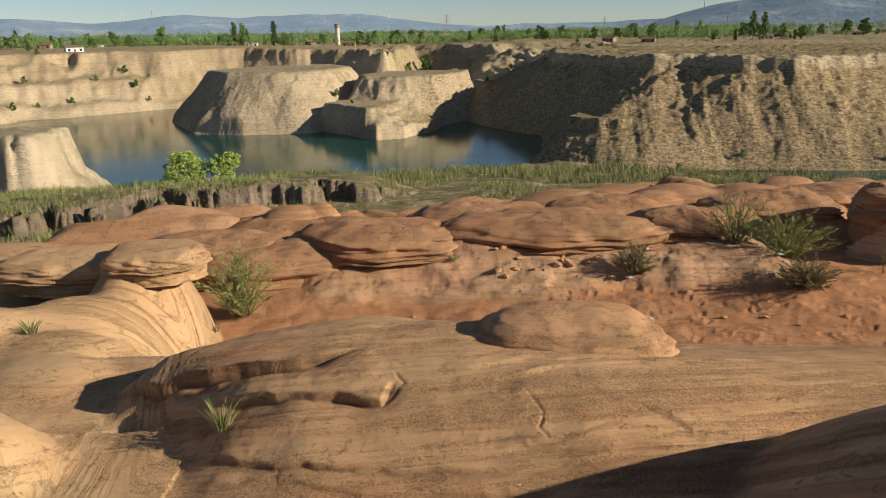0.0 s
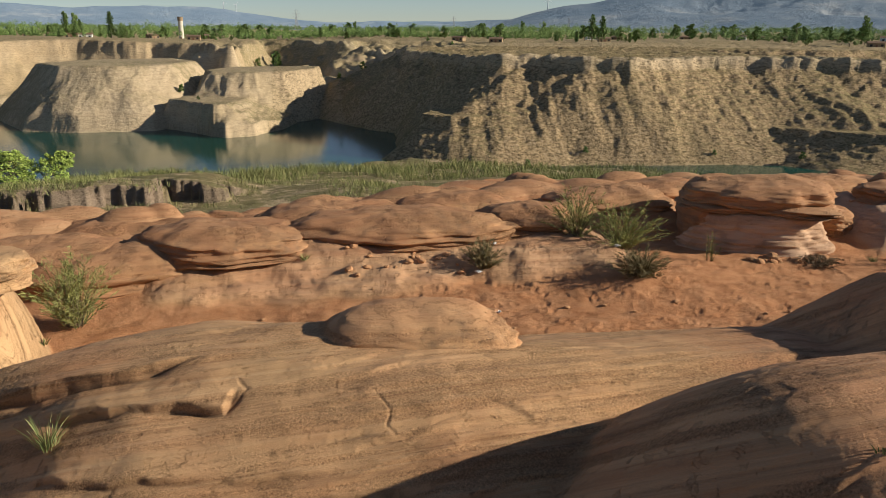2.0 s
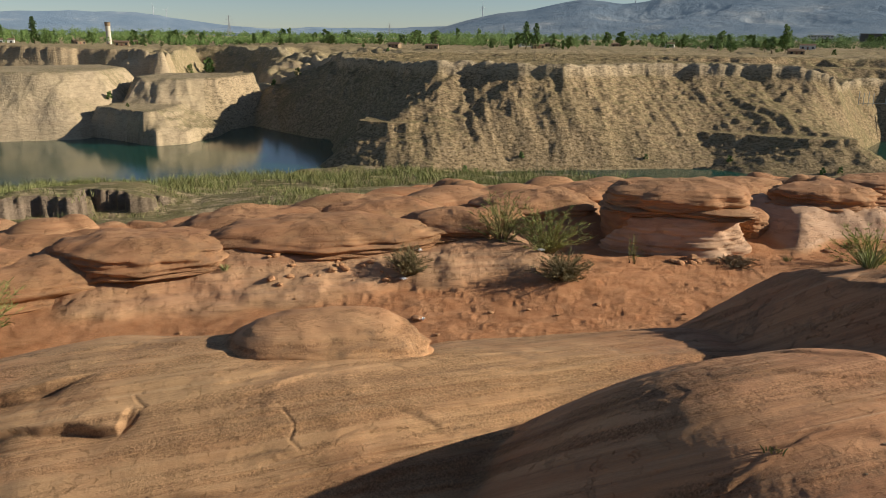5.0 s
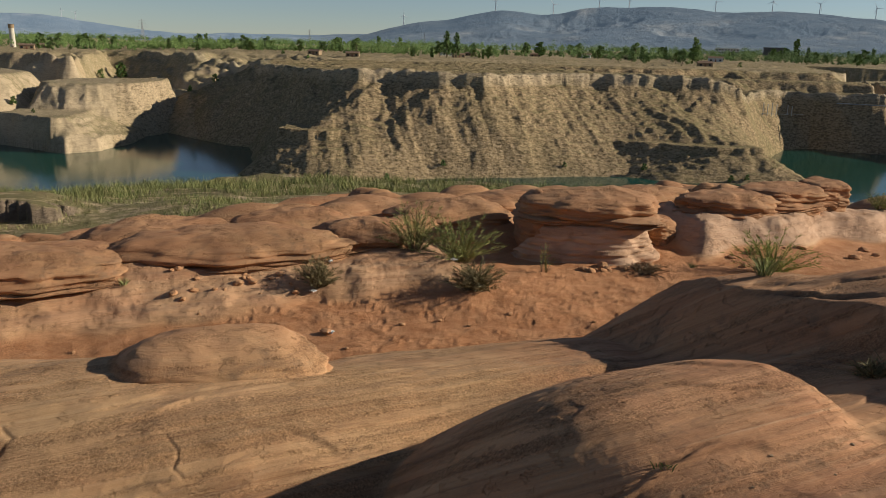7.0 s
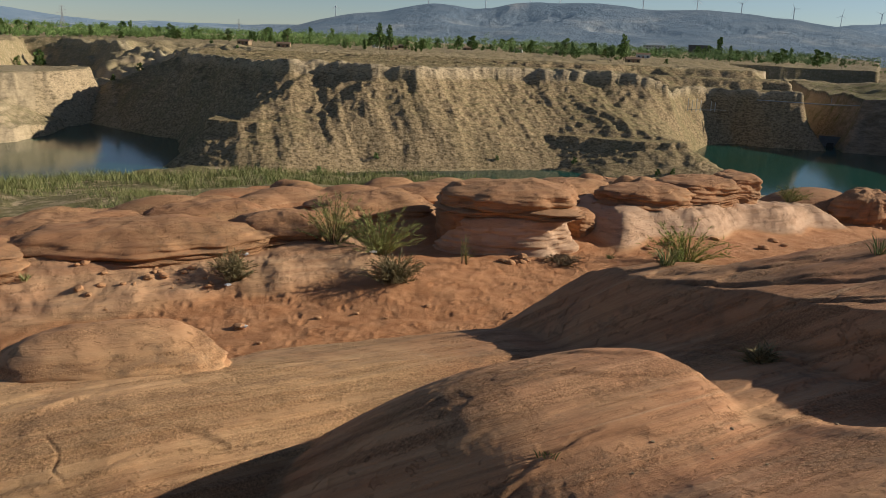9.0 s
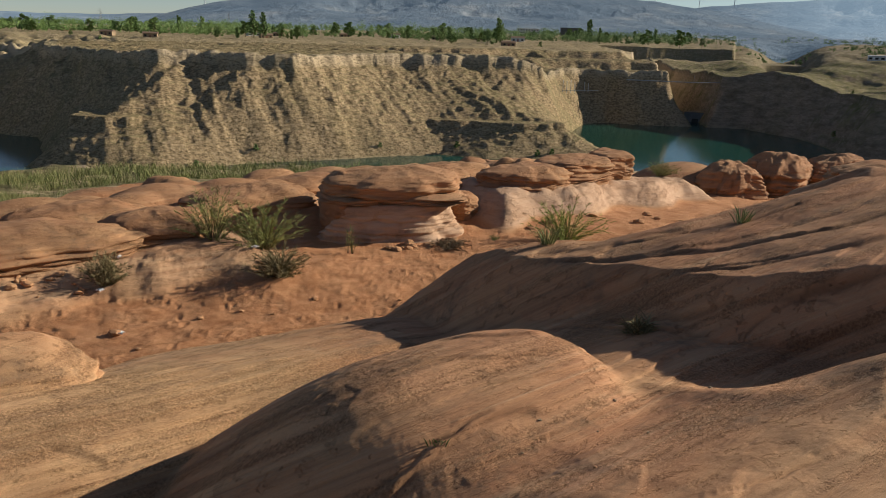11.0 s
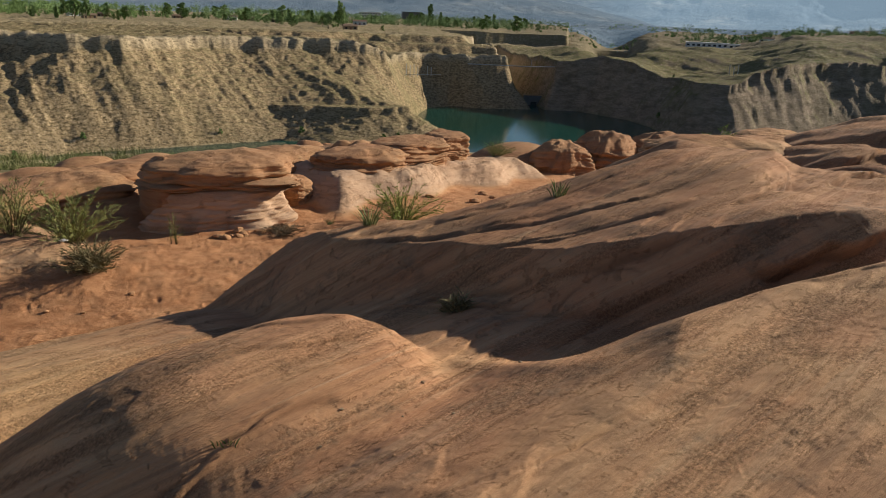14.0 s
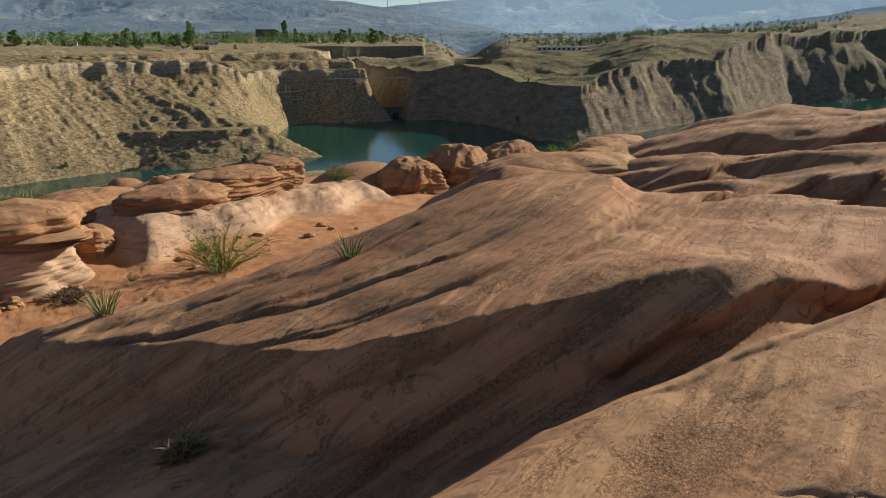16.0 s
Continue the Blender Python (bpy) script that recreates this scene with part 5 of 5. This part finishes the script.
def storey_house(x, y, wide, deep, storeys, material, label, bare=False, z=None):
    """A block with a window in every bay; bare: an unfinished frame of slabs and columns."""
    house = new("apartment_building")
    house.matrix_world = pose(x, y, (land_at(x, y) if z is None else z) - 0.5, 0, 0, facing(x, y))
    h = 3.1
    bays = max(3, int(wide / 3.4))
    if bare:
        for k in range(storeys + 1):
            part("floor_slab", box(-wide / 2, -deep / 2, k * h, wide / 2, deep / 2, k * h + 0.35, 0.04), material, house)
        for k in range(storeys):
            for i in range(bays + 1):
                cx = -wide / 2 + 0.3 + i * (wide - 0.6) / bays
                part("column", box(cx - 0.25, -deep / 2 + 0.1, k * h + 0.35, cx + 0.25, -deep / 2 + 0.6, (k + 1) * h), material, house)
        part("core_wall", box(-wide / 2 + 1, -deep / 2 + 3, 0.35, wide / 2 - 1, deep / 2 - 0.5, storeys * h), material, house)
    else:
        part("wall", box(-wide / 2, -deep / 2, 0, wide / 2, deep / 2, storeys * h, 0.05), material, house)
        part("roof", box(-wide / 2 - 0.4, -deep / 2 - 0.4, storeys * h, wide / 2 + 0.4, deep / 2 + 0.4, storeys * h + 0.5, 0.05), material, house)
        for k in range(storeys):
            for i in range(bays):
                cx = -wide / 2 + (i + 0.5) * wide / bays
                win = part("window", box(cx - 1.15, -deep / 2 - 0.06, k * h + 0.9, cx + 1.15, -deep / 2 + 0.1, k * h + 2.5, 0.02), WHITE_WALL, house)
                part("pane", box(cx - 1.0, -deep / 2 - 0.09, k * h + 1.05, cx + 1.0, -deep / 2 - 0.05, k * h + 2.35), DARK_GLASS, win)
    return tagged(house, label, "building")


storey_house(679, 865, 29, 11, 3, WHITE_WALL, "white three-storey building with rows of dark windows")
storey_house(722, 830, 26, 12, 4, GREY_CONCRETE, "dark unfinished concrete building with open storeys", True)
storey_house(544, 298, 29, 9, 1, WHITE_WALL, "long low white building with dark windows", z=-11.0)
storey_house(565, 292, 16, 9, 1, WHITE_WALL, "low white annex with dark windows", z=-11.6)


def farm_house(wide, deep, h, wall, label):
    house = new("farm_house")
    part("wall", box(-wide / 2, -deep / 2, 0, wide / 2, deep / 2, h, 0.05), wall, house)
    bm = bmesh.new()
    pts = [bm.verts.new(p) for p in ((-wide / 2 - 0.4, -deep / 2 - 0.4, h), (wide / 2 + 0.4, -deep / 2 - 0.4, h), (wide / 2 + 0.4, deep / 2 + 0.4, h), (-wide / 2 - 0.4, deep / 2 + 0.4, h),
                                     (-wide / 2 - 0.4, 0, h + deep * 0.22), (wide / 2 + 0.4, 0, h + deep * 0.22))]
    for idx in ((0, 1, 5, 4), (2, 3, 4, 5), (1, 2, 5), (3, 0, 4), (0, 3, 2, 1)):
        bm.faces.new([pts[i] for i in idx])
    part("roof", bm, ROOF_TILE, house)
    part("door", box(-0.5, -deep / 2 - 0.06, 0, 0.5, -deep / 2 + 0.05, 2.0), BRICK_RED, house)
    for cx in (-wide * 0.32, wide * 0.32):
        part("window", box(cx - 0.7, -deep / 2 - 0.06, 0.9, cx + 0.7, -deep / 2 + 0.05, 2.1), DARK_GLASS, house)
    return tagged(house, label, "house", "houses of the plain")


mud_house = farm_house(9, 5, 2.8, MUD_WALL, "low mud-brick farm house with a tiled roof")
white_house = farm_house(10, 5.5, 3.0, WHITE_WALL, "low white farm house with a tiled roof")
rnd = random.Random(91)
placed = 0
while placed < 44:
    if placed < 30:
        az, r = rnd.uniform(-32, 38), rnd.uniform(470, 800)
    else:
        az, r = rnd.uniform(62, 79), rnd.uniform(600, 1100)
    x, y = r * math.sin(radians(az)), r * math.cos(radians(az))
    src = white_house if placed % 3 == 0 else mud_house
    m = pose(x, y, land_at(x, y) - 0.3, 0, 0, facing(x, y) + rnd.uniform(-30, 30))
    if placed == 0:
        white_house.matrix_world = m
    elif placed == 1:
        mud_house.matrix_world = m
    else:
        copy_thing(src, m)
    placed += 1


def pylon(x, y, h):
    p = new("power_pylon")
    p.matrix_world = pose(x, y, land_at(x, y) - 0.3, 0, 0, facing(x, y) + 20)
    w = h * 0.11
    for sx in (-1, 1):
        for sy in (-1, 1):
            rods("leg", [((sx * w, sy * w, 0), (sx * w * 0.18, sy * w * 0.18, h * 0.7), 0.14), ((sx * w * 0.18, sy * w * 0.18, h * 0.7), (0, 0, h), 0.12)], STEEL, p)
    for k in range(5):
        a, b = k / 5 * h * 0.7, (k + 1) / 5 * h * 0.7
        wa, wb = w * (1 - 0.82 * k / 5), w * (1 - 0.82 * (k + 1) / 5)
        for a0, b0 in (((-wa, -wa, a), (wb, -wb, b)), ((wa, -wa, a), (-wb, -wb, b)), ((-wa, wa, a), (wb, wb, b)), ((wa, wa, a), (-wb, wb, b))):
            rods("brace", [(a0, b0, 0.09)], STEEL, p)
    for k, q in ((0.72, 0.20), (0.84, 0.16), (0.95, 0.11)):
        rods("cross_arm", [((-h * q, 0, h * k), (h * q, 0, h * k), 0.12), ((-h * q, 0, h * k), (0, 0, h * (k + 0.05)), 0.08), ((h * q, 0, h * k), (0, 0, h * (k + 0.05)), 0.08)], STEEL, p)
    return tagged(p, "grey lattice steel power pylon on the plain", "pylon", "pylons")


for az, r, h in ((-1.4, 900, 27), (9.5, 1300, 24), (17.5, 1500, 22), (-16, 1400, 20)):
    pylon(r * math.sin(radians(az)), r * math.cos(radians(az)), h)


def turbine(az, r, h, spin, z=None):
    x, y = r * math.sin(radians(az)), r * math.cos(radians(az))
    t = new("wind_turbine")
    t.matrix_world = pose(x, y, land_at(x, y) - 2, 0, 0, facing(x, y) + 25)
    part("mast", tube(1.9, 1.1, 0, h, 10), TURBINE_WHITE, t)
    part("nacelle", box(-1.4, -2.2, h - 0.6, 1.4, 4.5, h + 2.2, 0.3), TURBINE_WHITE, t)
    for k in range(3):
        a = radians(spin + 120 * k)
        d = Vector((math.sin(a), 0, math.cos(a)))
        v, f = [], []
        rod(v, f, Vector((0, -2.6, h + 0.8)), Vector((0, -2.6, h + 0.8)) + d * h * 0.62, 1.1, 0.25, 5)
        o = new("rotor_blade", solid("rotor_blade", v, f, TURBINE_WHITE))
        o.parent = t
    return tagged(t, "white three-bladed wind turbine on the mountain crest", "wind turbine", "wind turbines")


for i, az in enumerate((16.0, 22.4, 26.4, 29.5, 31.5, 37.1, 40.6, 43.4, 46.6, 49.4, 51.6, 56.4, 59.4, 61.3, 64.0)):
    turbine(az, 3320 if az < 48 else 4480, 40 if az < 48 else 52, i * 41)
for i, az in enumerate((-23.0, -21.2, -6.2, -5.4)):
    turbine(az, 4280, 34, i * 53)

# posts with a rail on the shaded cliff, and more on the bench across the gap
for x, y, n, h in ((232, 268, 4, 5.5), (250, 274, 2, 4.5), (318, 162, 3, 6.0)):
    line = new("post_row")
    z = land_at(x, y)
    line.matrix_world = pose(x, y, z - 0.3, 0, 0, facing(x, y))
    for k in range(n):
        rods("post", [((k * 1.7, 0, 0), (k * 1.7, 0, h * (1 - 0.12 * (k % 2))), 0.16)], POLE_WHITE, line)
    rods("rail", [((-3, 0, h * 0.15), (n * 1.7 + 3, 0, h * 0.2), 0.10)], POLE_WHITE, line)
    tagged(line, "row of pale posts with a rail on the cliff", "posts", "post rows")

# pipe across the gap and the small dam in it
pipe = new("pipe_bridge")
pipe.matrix_world = pose(0, 0, 0)
rods("pipe", [((264, 262, -17.0), (290, 246, -17.6), 0.22), ((290, 246, -17.6), (322, 232, -17.2), 0.22)], STEEL, pipe)
rods("hanger", [((290, 246, -17.6), (290, 246, -14.6), 0.10)], STEEL, pipe)
tagged(pipe, "thin grey pipe spanning the narrow gap", "pipe bridge")
dam = new("small_dam")
dam.matrix_world = pose(297, 249, WATER_Z - 2, 0, 0, facing(297, 249))
part("dam_wall", box(-5, -0.6, 0, 5, 0.6, 6.5, 0.1), GREY_CONCRETE, dam)
part("gate", box(-1.4, -0.9, 0.5, 1.4, -0.6, 3.6, 0.05), DARK_GLASS, dam)
part("dam_crest", box(-5.4, -1.0, 6.5, 5.4, 1.0, 6.9, 0.08), MUD_WALL, dam)
tagged(dam, "small concrete dam with a gate in the gap", "dam")


# ---- small things on the sand and the rock ----
def stone(size, seed, material=None):
    rnd = random.Random(seed)
    bm = bmesh.new()
    bmesh.ops.create_icosphere(bm, subdivisions=2, radius=size)
    for v in bm.verts:
        k = 1 + 0.35 * noise.noise(v.co * (1.4 / size) + Vector((seed, 0, 0)))
        v.co = Vector((v.co.x * k * 1.3, v.co.y * k, v.co.z * k * 0.65))
    return part("stone", bm, material or SANDSTONE)


rnd = random.Random(17)
for i in range(70):
    if i < 26:
        x, y, s = rnd.uniform(0.6, 2.6), rnd.uniform(11.9, 12.8), rnd.uniform(0.02, 0.07)
    elif i < 44:
        x, y, s = rnd.uniform(7.8, 9.4), rnd.uniform(12.0, 12.5), rnd.uniform(0.03, 0.10)
    elif i < 56:
        x, y, s = rnd.uniform(11, 15.5), rnd.uniform(11.8, 12.8) + 0.0, rnd.uniform(0.04, 0.11)
    else:
        x, y, s = rnd.uniform(-1, 9), rnd.uniform(9.6, 12), rnd.uniform(0.02, 0.05)
    ob = stone(s, i)
    ob.matrix_world = pose(x, y, ground_at(x, y) + s * 0.2, rnd.uniform(-15, 15), rnd.uniform(-15, 15), rnd.uniform(0, 360))
    tagged(ob, "loose red sandstone fragment on the ground", "stone", "loose stones")
for i, (x, y, s) in enumerate(((3.52, 2.74, 0.010), (4.06, 2.75, 0.011), (3.75, 2.55, 0.006), (3.3, 2.6, 0.007), (3.9, 2.35, 0.008), (4.7, 2.62, 0.012), (2.66, 10.4, 0.07), (3.4, 2.2, 0.007))):
    ob = stone(s, 200 + i, MUD_WALL if i < 6 else None)
    ob.matrix_world = pose(x, y, ground_at(x, y) + s * 0.3, 0, 0, i * 50)
    tagged(ob, "small dark pebble on the rock", "pebble", "pebbles")


def litter(x, y, size, seed):
    bm = bmesh.new()
    bmesh.ops.create_grid(bm, x_segments=8, y_segments=8, size=size)
    for v in bm.verts:
        v.co.z = size * (0.5 + 0.7 * noise.noise(v.co * (2.5 / size) + Vector((seed, 3, 0))))
        v.co.x *= 1 + 0.4 * noise.noise(v.co * 9 + Vector((0, seed, 0)))
    bmesh.ops.solidify(bm, geom=bm.faces[:], thickness=0.004)
    ob = part("plastic_scrap", bm, PLASTIC_WHITE)
    ob.matrix_world = pose(x, y, ground_at(x, y) + 0.01, 0, 0, seed * 60)
    tagged(ob, "crumpled white plastic scrap on the ground", "litter", "litter")


for i, (x, y, s) in enumerate(((3.15, 12.75, 0.08), (2.75, 11.95, 0.045), (-1.75, 10.15, 0.06), (-1.9, 9.95, 0.05), (5.25, 12.3, 0.05), (-2.35, 10.0, 0.05), (2.72, 10.36, 0.05))):
    litter(x, y, s, i + 1)
